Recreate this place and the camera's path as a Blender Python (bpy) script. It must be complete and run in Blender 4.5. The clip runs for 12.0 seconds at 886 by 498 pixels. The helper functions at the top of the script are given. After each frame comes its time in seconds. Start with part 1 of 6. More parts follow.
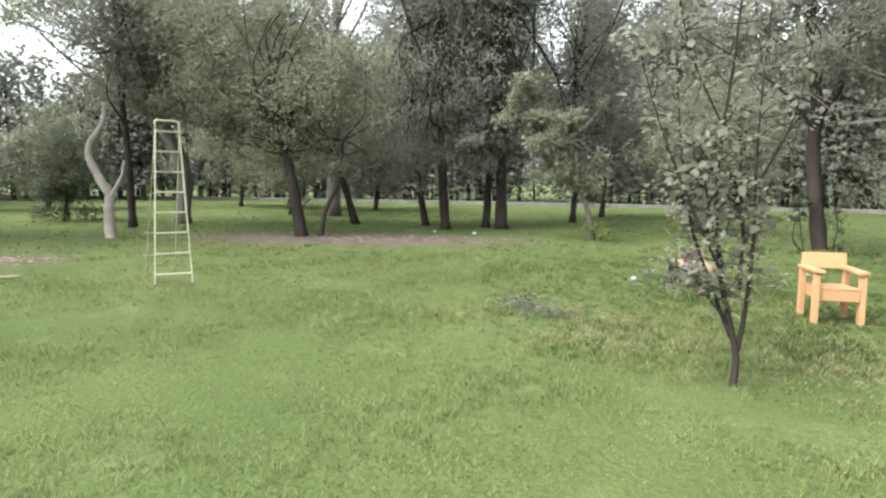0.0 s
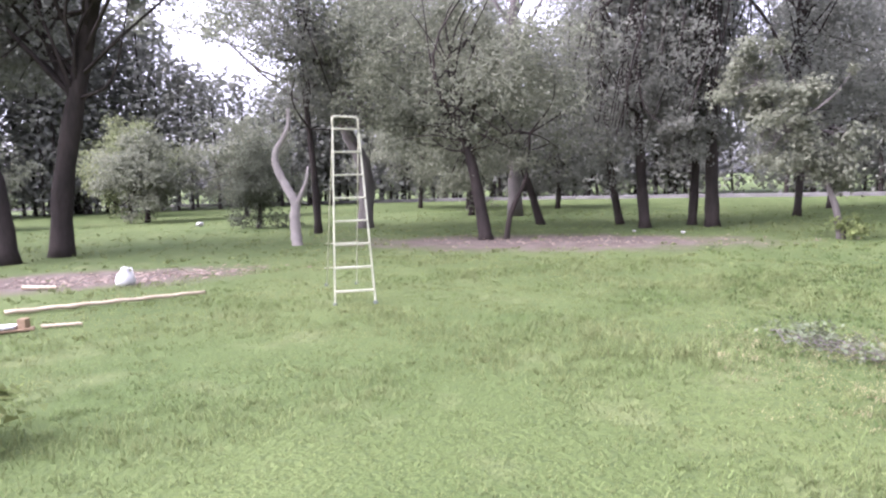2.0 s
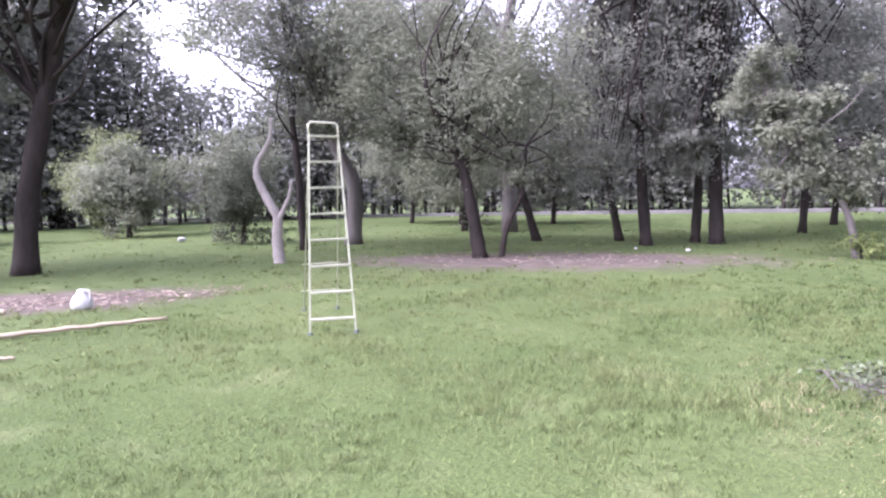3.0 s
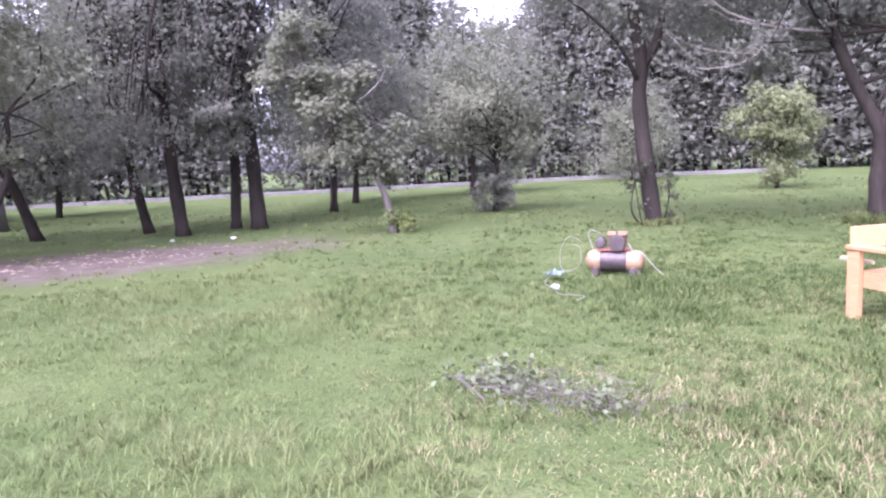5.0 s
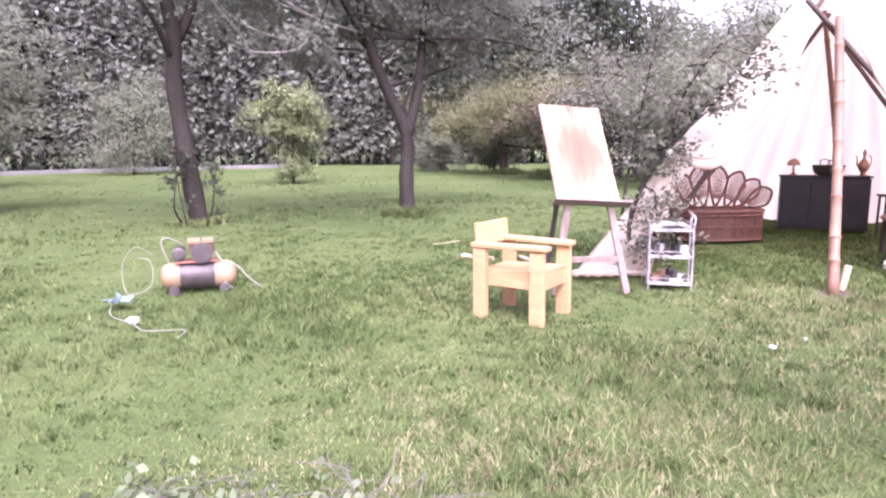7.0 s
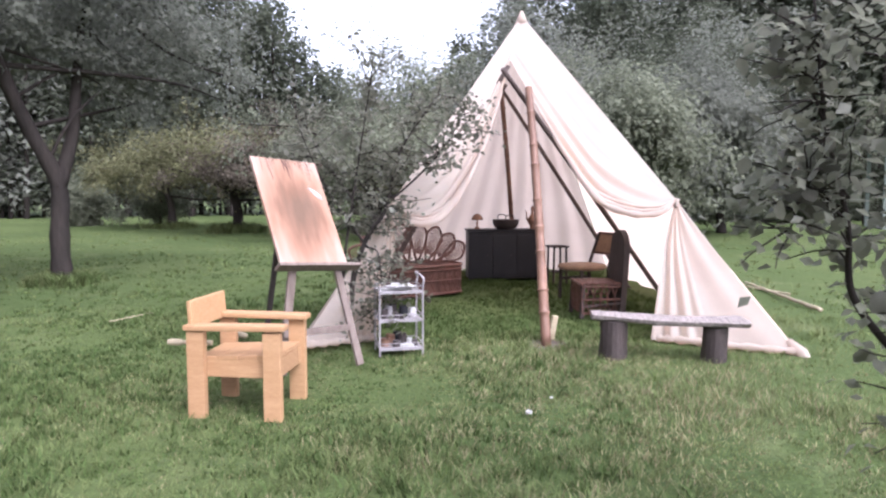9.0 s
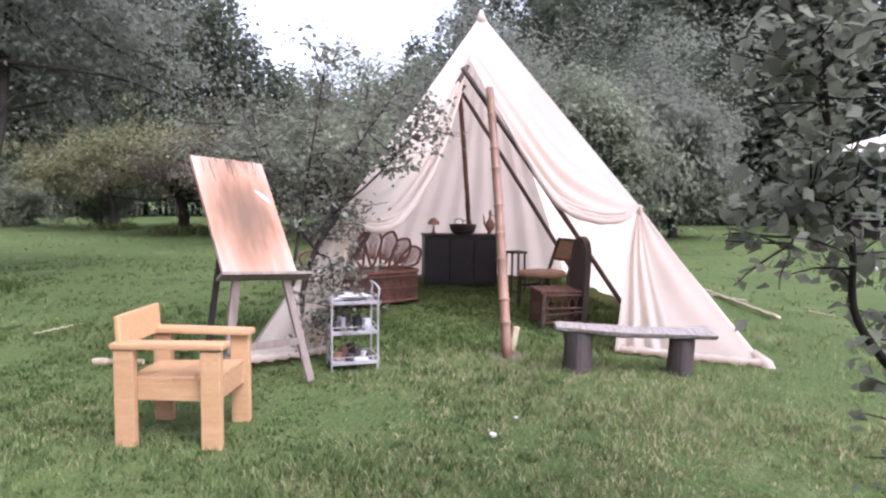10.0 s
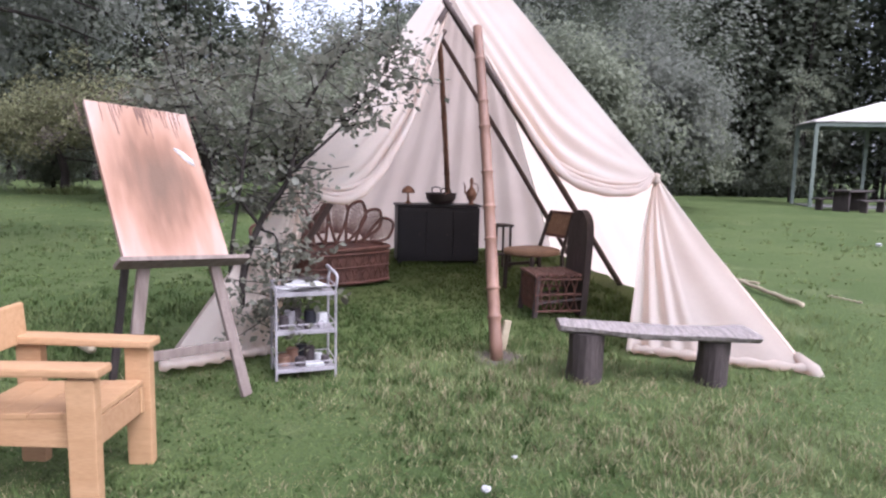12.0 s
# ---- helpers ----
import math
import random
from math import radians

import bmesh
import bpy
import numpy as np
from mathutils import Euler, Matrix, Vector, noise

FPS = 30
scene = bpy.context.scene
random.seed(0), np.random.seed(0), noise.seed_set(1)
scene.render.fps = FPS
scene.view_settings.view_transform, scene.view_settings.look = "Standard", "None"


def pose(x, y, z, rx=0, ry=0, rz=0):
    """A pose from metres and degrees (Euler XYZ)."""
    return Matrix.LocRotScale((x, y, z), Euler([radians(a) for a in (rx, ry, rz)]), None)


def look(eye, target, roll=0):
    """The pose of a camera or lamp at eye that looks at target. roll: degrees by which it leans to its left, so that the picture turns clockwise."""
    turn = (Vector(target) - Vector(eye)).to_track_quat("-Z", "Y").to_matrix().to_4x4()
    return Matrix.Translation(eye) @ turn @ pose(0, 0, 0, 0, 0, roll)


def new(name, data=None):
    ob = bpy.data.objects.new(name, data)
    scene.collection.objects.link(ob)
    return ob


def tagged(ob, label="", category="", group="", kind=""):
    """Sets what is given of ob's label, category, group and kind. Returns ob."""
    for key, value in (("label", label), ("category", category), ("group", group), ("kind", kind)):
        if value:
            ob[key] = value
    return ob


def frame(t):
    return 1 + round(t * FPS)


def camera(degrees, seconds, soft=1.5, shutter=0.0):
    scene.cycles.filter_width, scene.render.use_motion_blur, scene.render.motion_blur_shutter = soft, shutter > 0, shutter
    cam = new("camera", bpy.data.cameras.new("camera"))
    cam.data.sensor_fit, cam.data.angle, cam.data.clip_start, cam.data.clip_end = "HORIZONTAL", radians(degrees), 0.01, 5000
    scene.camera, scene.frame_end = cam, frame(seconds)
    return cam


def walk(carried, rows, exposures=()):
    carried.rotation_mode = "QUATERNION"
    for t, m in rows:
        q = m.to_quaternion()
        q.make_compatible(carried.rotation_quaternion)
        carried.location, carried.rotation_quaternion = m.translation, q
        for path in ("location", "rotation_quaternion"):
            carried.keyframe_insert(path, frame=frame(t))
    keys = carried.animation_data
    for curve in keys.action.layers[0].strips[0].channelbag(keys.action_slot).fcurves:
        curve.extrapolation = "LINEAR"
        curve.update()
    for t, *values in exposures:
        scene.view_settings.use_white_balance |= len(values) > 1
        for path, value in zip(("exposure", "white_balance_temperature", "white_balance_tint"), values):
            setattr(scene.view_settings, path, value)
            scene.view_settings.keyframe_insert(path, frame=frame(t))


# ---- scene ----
cam = camera(67.6, 12.0, soft=2.3)
PATH = [
    (0, (0.669, -0.203, 1.624), (0.52, 1.781, 1.423), 0.7),
    (0.5, (0.496, 0.297, 1.668), (0.3, 2.278, 1.473), -0.3),
    (1, (0.313, 0.696, 1.635), (0.029, 2.669, 1.474), -1.0),
    (1.5, (0.137, 1.092, 1.645), (-0.373, 3.019, 1.485), -0.3),
    (2, (-0.156, 1.602, 1.606), (-0.813, 3.48, 1.402), -1.7),
    (2.5, (-0.367, 2.111, 1.588), (-1.265, 3.891, 1.427), -2.2),
    (3, (-0.449, 2.569, 1.598), (-1.086, 4.458, 1.437), -1.5),
    (3.5, (-0.474, 2.993, 1.637), (-0.717, 4.97, 1.459), -2.0),
    (3.7, (-0.535, 3.195, 1.609), (-0.575, 5.183, 1.396), -1.3),
    (5.3, (-0.836, 5.044, 1.489), (-0.048, 6.863, 1.221), -1.2),
    (5.5, (-0.865, 5.281, 1.496), (-0.055, 7.087, 1.206), 1.6),
    (6, (-0.713, 5.839, 1.465), (0.331, 7.513, 1.137), -0.5),
    (6.5, (-0.69, 6.246, 1.431), (0.675, 7.675, 1.125), -0.4),
    (7, (-0.488, 6.567, 1.437), (1.272, 7.465, 1.127), -0.5),
    (7.2, (-0.398, 6.717, 1.449), (1.475, 7.341, 1.13), -1.2),
    (7.5, (-0.361, 6.884, 1.496), (1.591, 7.209, 1.202), -2.0),
    (7.7, (-0.311, 6.967, 1.494), (1.661, 7.155, 1.216), -0.3),
    (9.3, (0.261, 7.253, 1.498), (2.253, 7.19, 1.322), -0.1),
    (9.5, (0.328, 7.254, 1.496), (2.317, 7.176, 1.297), -0.1),
    (10, (0.514, 7.266, 1.518), (2.5, 7.086, 1.364), 0.6),
    (10.5, (0.691, 7.225, 1.502), (2.681, 7.12, 1.331), 0.2),
    (11, (1.024, 7.24, 1.505), (3.004, 7.072, 1.282), 0.2),
    (11.5, (1.357, 7.245, 1.489), (3.328, 7.018, 1.236), -0.5),
    (12, (1.771, 7.156, 1.497), (3.738, 6.901, 1.245), 1.3),
]

EXPO = [(0.0, 2.1, 6400, 8), (0.5, 2.45, 6150, 18), (1.0, 2.5, 6000, 25), (2.0, 2.5, 5750, 34), (3.7, 2.5, 5550, 39), (5.5, 2.65, 5500, 46), (6.5, 2.8, 5700, 48), (7.0, 2.65, 5800, 42), (7.7, 2.12, 5800, 29), (9.3, 1.75, 5650, 23), (10.5, 1.65, 5640, 23), (12.0, 1.5, 5560, 24)]
walk(cam, [(t, look(eye, target, roll)) for t, eye, target, roll in PATH], EXPO)

# ---- daylight: a bright overcast sky with a broad weak sun ----
world = bpy.data.worlds.new("overcast_sky")
scene.world = world
world.use_nodes = True
wn, wl = world.node_tree.nodes, world.node_tree.links
wn.clear()
sky = wn.new("ShaderNodeTexSky")
sky.sky_type, sky.sun_disc = "NISHITA", False
sky.sun_elevation, sky.sun_rotation = radians(48), radians(236)
sky.air_density, sky.dust_density, sky.ozone_density = 1.0, 4.0, 1.0
pale = wn.new("ShaderNodeHueSaturation")
pale.inputs["Saturation"].default_value = 0.22
back = wn.new("ShaderNodeBackground")
back.inputs["Strength"].default_value = 0.15
wout = wn.new("ShaderNodeOutputWorld")
wl.new(sky.outputs[0], pale.inputs["Color"])
wl.new(pale.outputs[0], back.inputs["Color"])
wl.new(back.outputs[0], wout.inputs["Surface"])
sun_data = bpy.data.lights.new("sun", "SUN")
sun_data.energy, sun_data.angle, sun_data.color = 1.25, radians(60), (1.0, 0.95, 0.88)
sun = new("sun", sun_data)
sun.matrix_world = look((-30.4, -20.5, 41), (0, 0, 0))


# ---- materials ----
def mat(name, col, col2=None, rough=0.7, metal=0.0, scale=6.0, fine=60.0, bump=0.15, island=0.0, per_ob=0.0,
        stretch=(1, 1, 1), translucent=0.0, spec=0.3, contrast=0.25, wrinkle=0.0, through_tint=None):
    """A surface with two scales of colour variation and a fine relief."""
    m = bpy.data.materials.new(name)
    m.use_nodes = True
    n, l = m.node_tree.nodes, m.node_tree.links
    n.clear()
    out = n.new("ShaderNodeOutputMaterial")
    bsdf = n.new("ShaderNodeBsdfPrincipled")
    bsdf.inputs["Roughness"].default_value = rough
    bsdf.inputs["Metallic"].default_value = metal
    bsdf.inputs["Specular IOR Level"].default_value = spec
    co = n.new("ShaderNodeTexCoord")
    mp = n.new("ShaderNodeMapping")
    mp.inputs["Scale"].default_value = stretch
    l.new(co.outputs["Object"], mp.inputs["Vector"])
    big = n.new("ShaderNodeTexNoise")
    big.inputs["Scale"].default_value = scale
    big.inputs["Detail"].default_value = 4
    l.new(mp.outputs[0], big.inputs["Vector"])
    small = n.new("ShaderNodeTexNoise")
    small.inputs["Scale"].default_value = fine
    small.inputs["Detail"].default_value = 3
    l.new(mp.outputs[0], small.inputs["Vector"])
    c2 = col2 if col2 else tuple(c * 0.6 for c in col)
    mix = n.new("ShaderNodeMix")
    mix.data_type = "RGBA"
    mix.inputs["A"].default_value = (*c2, 1)
    mix.inputs["B"].default_value = (*col, 1)
    ramp = n.new("ShaderNodeMapRange")
    ramp.inputs["From Min"].default_value = 0.5 - contrast
    ramp.inputs["From Max"].default_value = 0.5 + contrast
    l.new(big.outputs["Fac"], ramp.inputs["Value"])
    l.new(ramp.outputs[0], mix.inputs["Factor"])
    hsv = n.new("ShaderNodeHueSaturation")
    l.new(mix.outputs["Result"], hsv.inputs["Color"])
    val = n.new("ShaderNodeMapRange")
    val.inputs["To Min"].default_value = 0.75
    val.inputs["To Max"].default_value = 1.25
    l.new(small.outputs["Fac"], val.inputs["Value"])
    if island or per_ob:
        if island:
            src = n.new("ShaderNodeNewGeometry").outputs["Random Per Island"]
        else:
            src = n.new("ShaderNodeObjectInfo").outputs["Random"]
        r = n.new("ShaderNodeMapRange")
        amount = island or per_ob
        r.inputs["To Min"].default_value = 1 - amount
        r.inputs["To Max"].default_value = 1 + amount
        l.new(src, r.inputs["Value"])
        mul = n.new("ShaderNodeMath")
        mul.operation = "MULTIPLY"
        l.new(val.outputs[0], mul.inputs[0])
        l.new(r.outputs[0], mul.inputs[1])
        l.new(mul.outputs[0], hsv.inputs["Value"])
        r2 = n.new("ShaderNodeMapRange")
        r2.inputs["To Min"].default_value = 0.5 - 0.035 * amount
        r2.inputs["To Max"].default_value = 0.5 + 0.035 * amount
        l.new(src, r2.inputs["Value"])
        l.new(r2.outputs[0], hsv.inputs["Hue"])
    else:
        l.new(val.outputs[0], hsv.inputs["Value"])
    l.new(hsv.outputs[0], bsdf.inputs["Base Color"])
    if bump:
        b = n.new("ShaderNodeBump")
        b.inputs["Strength"].default_value = bump
        b.inputs["Distance"].default_value = 0.02
        l.new(small.outputs["Fac"], b.inputs["Height"])
        l.new(b.outputs[0], bsdf.inputs["Normal"])
        if wrinkle:
            crease = n.new("ShaderNodeTexNoise")
            crease.inputs["Scale"].default_value = 2.6
            crease.inputs["Detail"].default_value = 5
            crease.inputs["Distortion"].default_value = 0.35
            l.new(co.outputs["Object"], crease.inputs["Vector"])
            b2 = n.new("ShaderNodeBump")
            b2.inputs["Strength"].default_value = wrinkle
            b2.inputs["Distance"].default_value = 0.08
            l.new(crease.outputs["Fac"], b2.inputs["Height"])
            l.new(b2.outputs[0], b.inputs["Normal"])
    if translucent:
        tr = n.new("ShaderNodeBsdfTranslucent")
        if through_tint:
            tint = n.new("ShaderNodeMix")
            tint.data_type, tint.blend_type = "RGBA", "MULTIPLY"
            tint.inputs["Factor"].default_value = 1.0
            tint.inputs["B"].default_value = (*through_tint, 1)
            l.new(hsv.outputs[0], tint.inputs["A"])
            l.new(tint.outputs["Result"], tr.inputs["Color"])
        else:
            l.new(hsv.outputs[0], tr.inputs["Color"])
        sh = n.new("ShaderNodeMixShader")
        sh.inputs[0].default_value = translucent
        l.new(bsdf.outputs[0], sh.inputs[1])
        l.new(tr.outputs[0], sh.inputs[2])
        l.new(sh.outputs[0], out.inputs["Surface"])
    else:
        l.new(bsdf.outputs[0], out.inputs["Surface"])
    return m


M_BLADE = mat("grass_blades", (0.173, 0.190, 0.081), (0.098, 0.139, 0.046), rough=0.75, scale=0.8, fine=3.0, bump=0, island=0.35, translucent=0.35, spec=0.15)
# darker blades whose colour holds the shade of the tent and of trees
M_SHADE_BLADE = mat("shade_toned_grass_blades", (0.084, 0.118, 0.037), (0.050, 0.080, 0.023), rough=0.75, scale=0.5, fine=3.0, bump=0, island=0.3, translucent=0.35, spec=0.15)
M_STRAW = mat("dry_grass_blades", (0.32, 0.285, 0.165), (0.21, 0.18, 0.105), rough=0.8, scale=0.8, fine=4.0, bump=0, island=0.35, translucent=0.3, spec=0.15)
M_LEAF_DARK = mat("dark_leaves", (0.228, 0.236, 0.196), (0.145, 0.15, 0.122), rough=0.8, scale=0.5, fine=4, bump=0, island=0.14, translucent=0.58, spec=0.06)
M_LEAF_GREY = mat("grey_green_leaves", (0.228, 0.243, 0.172), (0.14, 0.15, 0.104), rough=0.8, scale=0.6, fine=4, bump=0, island=0.24, translucent=0.52, spec=0.12)
M_LEAF_BRIGHT = mat("fresh_leaves", (0.24, 0.265, 0.14), (0.15, 0.175, 0.085), rough=0.8, scale=0.6, fine=4, bump=0, island=0.28, translucent=0.45, spec=0.12)
M_LEAF_OLIVE = mat("olive_leaves", (0.19, 0.185, 0.095), (0.12, 0.12, 0.065), rough=0.8, scale=0.6, fine=4, bump=0, island=0.28, translucent=0.45, spec=0.12)
# deep green; on the eastern trees and woods it stands for dense shade
M_LEAF_DEEP_SHADE = mat("deep_green_shaded_leaves", (0.120, 0.132, 0.092), (0.070, 0.079, 0.054), rough=0.8, scale=0.4, fine=4, bump=0, island=0.18, translucent=0.55, spec=0.12)
M_PAINT = mat("umber_paint", (0.15, 0.085, 0.062), (0.09, 0.05, 0.036), rough=0.5, scale=20, fine=90, bump=0.1)
M_LEAF_YELLOW = mat("yellow_green_leaves", (0.20, 0.235, 0.085), (0.12, 0.15, 0.055), rough=0.7, scale=1.5, fine=6, bump=0, island=0.3, translucent=0.4, spec=0.15)
M_LEAF_BROWN = mat("browned_leaves", (0.14, 0.115, 0.085), (0.085, 0.07, 0.055), rough=0.7, scale=0.8, fine=5, bump=0, island=0.4, translucent=0.3, spec=0.2)
M_LEAF_BIG = mat("broad_leaves", (0.245, 0.245, 0.185), (0.14, 0.14, 0.105), rough=0.42, scale=5, fine=30, bump=0.1, per_ob=0.45, translucent=0.6, spec=0.45)
M_LEAF_PALE = mat("wilted_leaves", (0.145, 0.165, 0.095), (0.07, 0.09, 0.048), rough=0.7, scale=3, fine=20, bump=0, island=0.35, translucent=0.3)
M_BARK = mat("dark_bark", (0.046, 0.038, 0.033), (0.022, 0.019, 0.017), rough=0.95, scale=3, fine=18, bump=0.8, stretch=(1, 1, 0.3), spec=0.08)
M_BARK_GREY = mat("grey_bark", (0.14, 0.125, 0.115), (0.08, 0.072, 0.065), rough=0.9, scale=3, fine=22, bump=0.7, stretch=(1, 1, 0.3))
M_BARK_PALE = mat("bleached_bark", (0.31, 0.28, 0.25), (0.20, 0.18, 0.16), rough=0.85, scale=3, fine=25, bump=0.6, stretch=(1, 1, 0.4))
M_PINE = mat("new_pine_boards", (0.40, 0.242, 0.128), (0.315, 0.18, 0.088), rough=0.6, scale=5, fine=40, bump=0.12, stretch=(6, 0.6, 6), per_ob=0.08)
M_GREYWOOD = mat("weathered_wood", (0.33, 0.285, 0.265), (0.145, 0.122, 0.11), rough=0.85, scale=5, fine=50, bump=0.5, stretch=(8, 0.7, 8))
M_DARKWOOD = mat("dark_old_wood", (0.06, 0.046, 0.042), (0.028, 0.022, 0.02), rough=0.75, scale=5, fine=40, bump=0.5, stretch=(1, 1, 0.3))
M_EASEL = mat("worn_easel_wood", (0.20, 0.158, 0.135), (0.11, 0.083, 0.068), rough=0.75, scale=6, fine=50, bump=0.3, stretch=(4, 4, 0.6))
M_BAMBOO = mat("dry_bamboo", (0.225, 0.128, 0.088), (0.115, 0.062, 0.044), rough=0.5, scale=4, fine=30, bump=0.15, stretch=(1, 1, 0.3))
M_BAMBOO_PALE = mat("pale_bamboo", (0.40, 0.34, 0.24), (0.28, 0.23, 0.15), rough=0.55, scale=4, fine=30, bump=0.15)
M_POLE = mat("dark_pole_wood", (0.085, 0.06, 0.052), (0.05, 0.034, 0.03), rough=0.7, scale=5, fine=30, bump=0.3)
M_CANVAS = mat("cream_canvas", (0.705, 0.65, 0.585), (0.64, 0.575, 0.51), rough=0.9, scale=1.2, fine=240, bump=0.12, wrinkle=0.3, translucent=0.64, spec=0.1, through_tint=(1.0, 0.88, 0.82))
M_LADDER = mat("pale_aluminium", (0.44, 0.44, 0.33), (0.33, 0.34, 0.24), rough=0.45, metal=0.25, scale=4, fine=30, bump=0.05)
M_WICKER = mat("brown_cane", (0.135, 0.062, 0.045), (0.06, 0.028, 0.02), rough=0.5, scale=10, fine=120, bump=0.4)
M_WICKER_LIGHT = mat("tan_cane", (0.30, 0.195, 0.12), (0.20, 0.12, 0.075), rough=0.6, scale=10, fine=120, bump=0.4)
M_BLACKWOOD = mat("black_lacquered_wood", (0.018, 0.018, 0.022), (0.01, 0.01, 0.012), rough=0.5, scale=3, fine=40, bump=0.1)
M_STEEL = mat("white_enamelled_steel", (0.36, 0.335, 0.34), (0.19, 0.175, 0.18), rough=0.35, metal=0.2, scale=8, fine=60, bump=0.05)
M_WHITE = mat("white_plastic", (0.50, 0.50, 0.48), (0.40, 0.40, 0.38), rough=0.45, scale=6, fine=40, bump=0.05)
M_PAPER = mat("worn_paper", (0.50, 0.49, 0.47), (0.36, 0.355, 0.34), rough=0.9, scale=8, fine=40, bump=0.1, per_ob=0.2)
M_RED = mat("rust_red_paint", (0.24, 0.10, 0.075), (0.15, 0.06, 0.045), rough=0.5, scale=6, fine=40, bump=0.15)
M_PUMP = mat("faded_pink_paint", (0.22, 0.135, 0.11), (0.12, 0.07, 0.058), rough=0.55, scale=6, fine=40, bump=0.2)
M_ORANGE = mat("faded_orange_paint", (0.275, 0.195, 0.12), (0.155, 0.102, 0.062), rough=0.45, scale=3, fine=25, bump=0.1)
M_METALDARK = mat("dark_cast_metal", (0.09, 0.075, 0.075), (0.05, 0.04, 0.04), rough=0.5, metal=0.5, scale=6, fine=40, bump=0.2)
M_BRASS = mat("tarnished_brass", (0.32, 0.19, 0.13), (0.18, 0.10, 0.07), rough=0.4, metal=0.6, scale=8, fine=50, bump=0.1)
M_ROPE = mat("cream_hose", (0.21, 0.205, 0.16), (0.15, 0.145, 0.11), rough=0.7, scale=10, fine=80, bump=0.2)
M_BLUE = mat("blue_plastic", (0.13, 0.17, 0.185), (0.08, 0.115, 0.125), rough=0.6, scale=5, fine=30, bump=0.1)
M_TANK = mat("sun_bleached_plastic", (0.32, 0.35, 0.30), (0.20, 0.225, 0.19), rough=0.5, scale=3, fine=20, bump=0.1)
M_CONC = mat("pale_concrete", (0.15, 0.145, 0.135), (0.10, 0.095, 0.09), rough=0.9, scale=1.0, fine=14, bump=0.3)
M_ROOF = mat("cream_sheet_roof", (0.52, 0.48, 0.43), (0.42, 0.38, 0.34), rough=0.6, scale=1.5, fine=14, bump=0.1)
M_GREENPOST = mat("grey_green_paint", (0.14, 0.165, 0.135), (0.095, 0.115, 0.095), rough=0.6, scale=4, fine=30, bump=0.1)
M_CHIP = mat("dry_debris", (0.28, 0.225, 0.18), (0.17, 0.13, 0.10), rough=0.9, scale=8, fine=50, bump=0.2, island=0.3)


def ground_material():
    """Lawn seen from afar, with bare earth in two worn places."""
    m = bpy.data.materials.new("lawn_and_earth")
    m.use_nodes = True
    n, l = m.node_tree.nodes, m.node_tree.links
    bsdf = n["Principled BSDF"]
    bsdf.inputs["Roughness"].default_value = 0.95
    bsdf.inputs["Specular IOR Level"].default_value = 0.1
    co = n.new("ShaderNodeTexCoord")

    def noise_of(scale, detail=4):
        t = n.new("ShaderNodeTexNoise")
        t.inputs["Scale"].default_value = scale
        t.inputs["Detail"].default_value = detail
        l.new(co.outputs["Object"], t.inputs["Vector"])
        return t.outputs["Fac"]

    def mixed(a, b, fac):
        x = n.new("ShaderNodeMix")
        x.data_type = "RGBA"
        for key, v in (("A", a), ("B", b)):
            if isinstance(v, tuple):
                x.inputs[key].default_value = (*v, 1)
            else:
                l.new(v, x.inputs[key])
        l.new(fac, x.inputs["Factor"])
        return x.outputs["Result"]

    def span(v, lo, hi):
        r = n.new("ShaderNodeMapRange")
        r.inputs["From Min"].default_value, r.inputs["From Max"].default_value = lo, hi
        l.new(v, r.inputs["Value"])
        return r.outputs[0]

    def patch(x, y, rx, ry, turn=0.0):
        mp = n.new("ShaderNodeMapping")
        mp.vector_type = "TEXTURE"
        mp.inputs["Location"].default_value = (x, y, 0)
        mp.inputs["Rotation"].default_value = (0, 0, turn)
        mp.inputs["Scale"].default_value = (rx, ry, 1)
        l.new(co.outputs["Object"], mp.inputs["Vector"])
        ln = n.new("ShaderNodeVectorMath")
        ln.operation = "LENGTH"
        l.new(mp.outputs[0], ln.inputs[0])
        add = n.new("ShaderNodeMath")
        add.operation = "ADD"
        l.new(ln.outputs["Value"], add.inputs[0])
        l.new(noise_of(0.9), add.inputs[1])
        return span(add.outputs[0], 1.65, 1.15)

    lawn = mixed((0.060, 0.086, 0.027), (0.088, 0.113, 0.039), span(noise_of(0.25), 0.35, 0.65))
    lawn = mixed(lawn, (0.125, 0.142, 0.062), span(noise_of(1.1), 0.55, 0.8))
    lawn = mixed(lawn, (0.05, 0.07, 0.028), span(noise_of(14, 6), 0.5, 0.85))
    lawn = mixed(lawn, (0.035, 0.052, 0.02), span(noise_of(70, 3), 0.5, 0.75))
    earth = mixed((0.085, 0.068, 0.055), (0.122, 0.101, 0.085), span(noise_of(2.5), 0.35, 0.65))
    for p in EARTH:
        lawn = mixed(lawn, earth, patch(*p))
    l.new(lawn, bsdf.inputs["Base Color"])
    b = n.new("ShaderNodeBump")
    b.inputs["Strength"].default_value = 0.6
    b.inputs["Distance"].default_value = 0.06
    l.new(noise_of(22, 5), b.inputs["Height"])
    l.new(b.outputs[0], bsdf.inputs["Normal"])
    return m


# bare earth: x, y, half length, half width, turn
EARTH = [(-3.3, 18.3, 5.2, 2.2, 0.05), (-10.6, 10.6, 3.4, 1.4, 0.55), (6.85, 6.0, 0.22, 0.2, 0.0)]


# ---- helpers of this scene ----
def height(x, y):
    """The ground's height: a nearly level lawn that dips a little by the easel."""
    return -0.08 * math.exp(-((x - 4.8) ** 2 + (y - 8.6) ** 2) / 9.7)


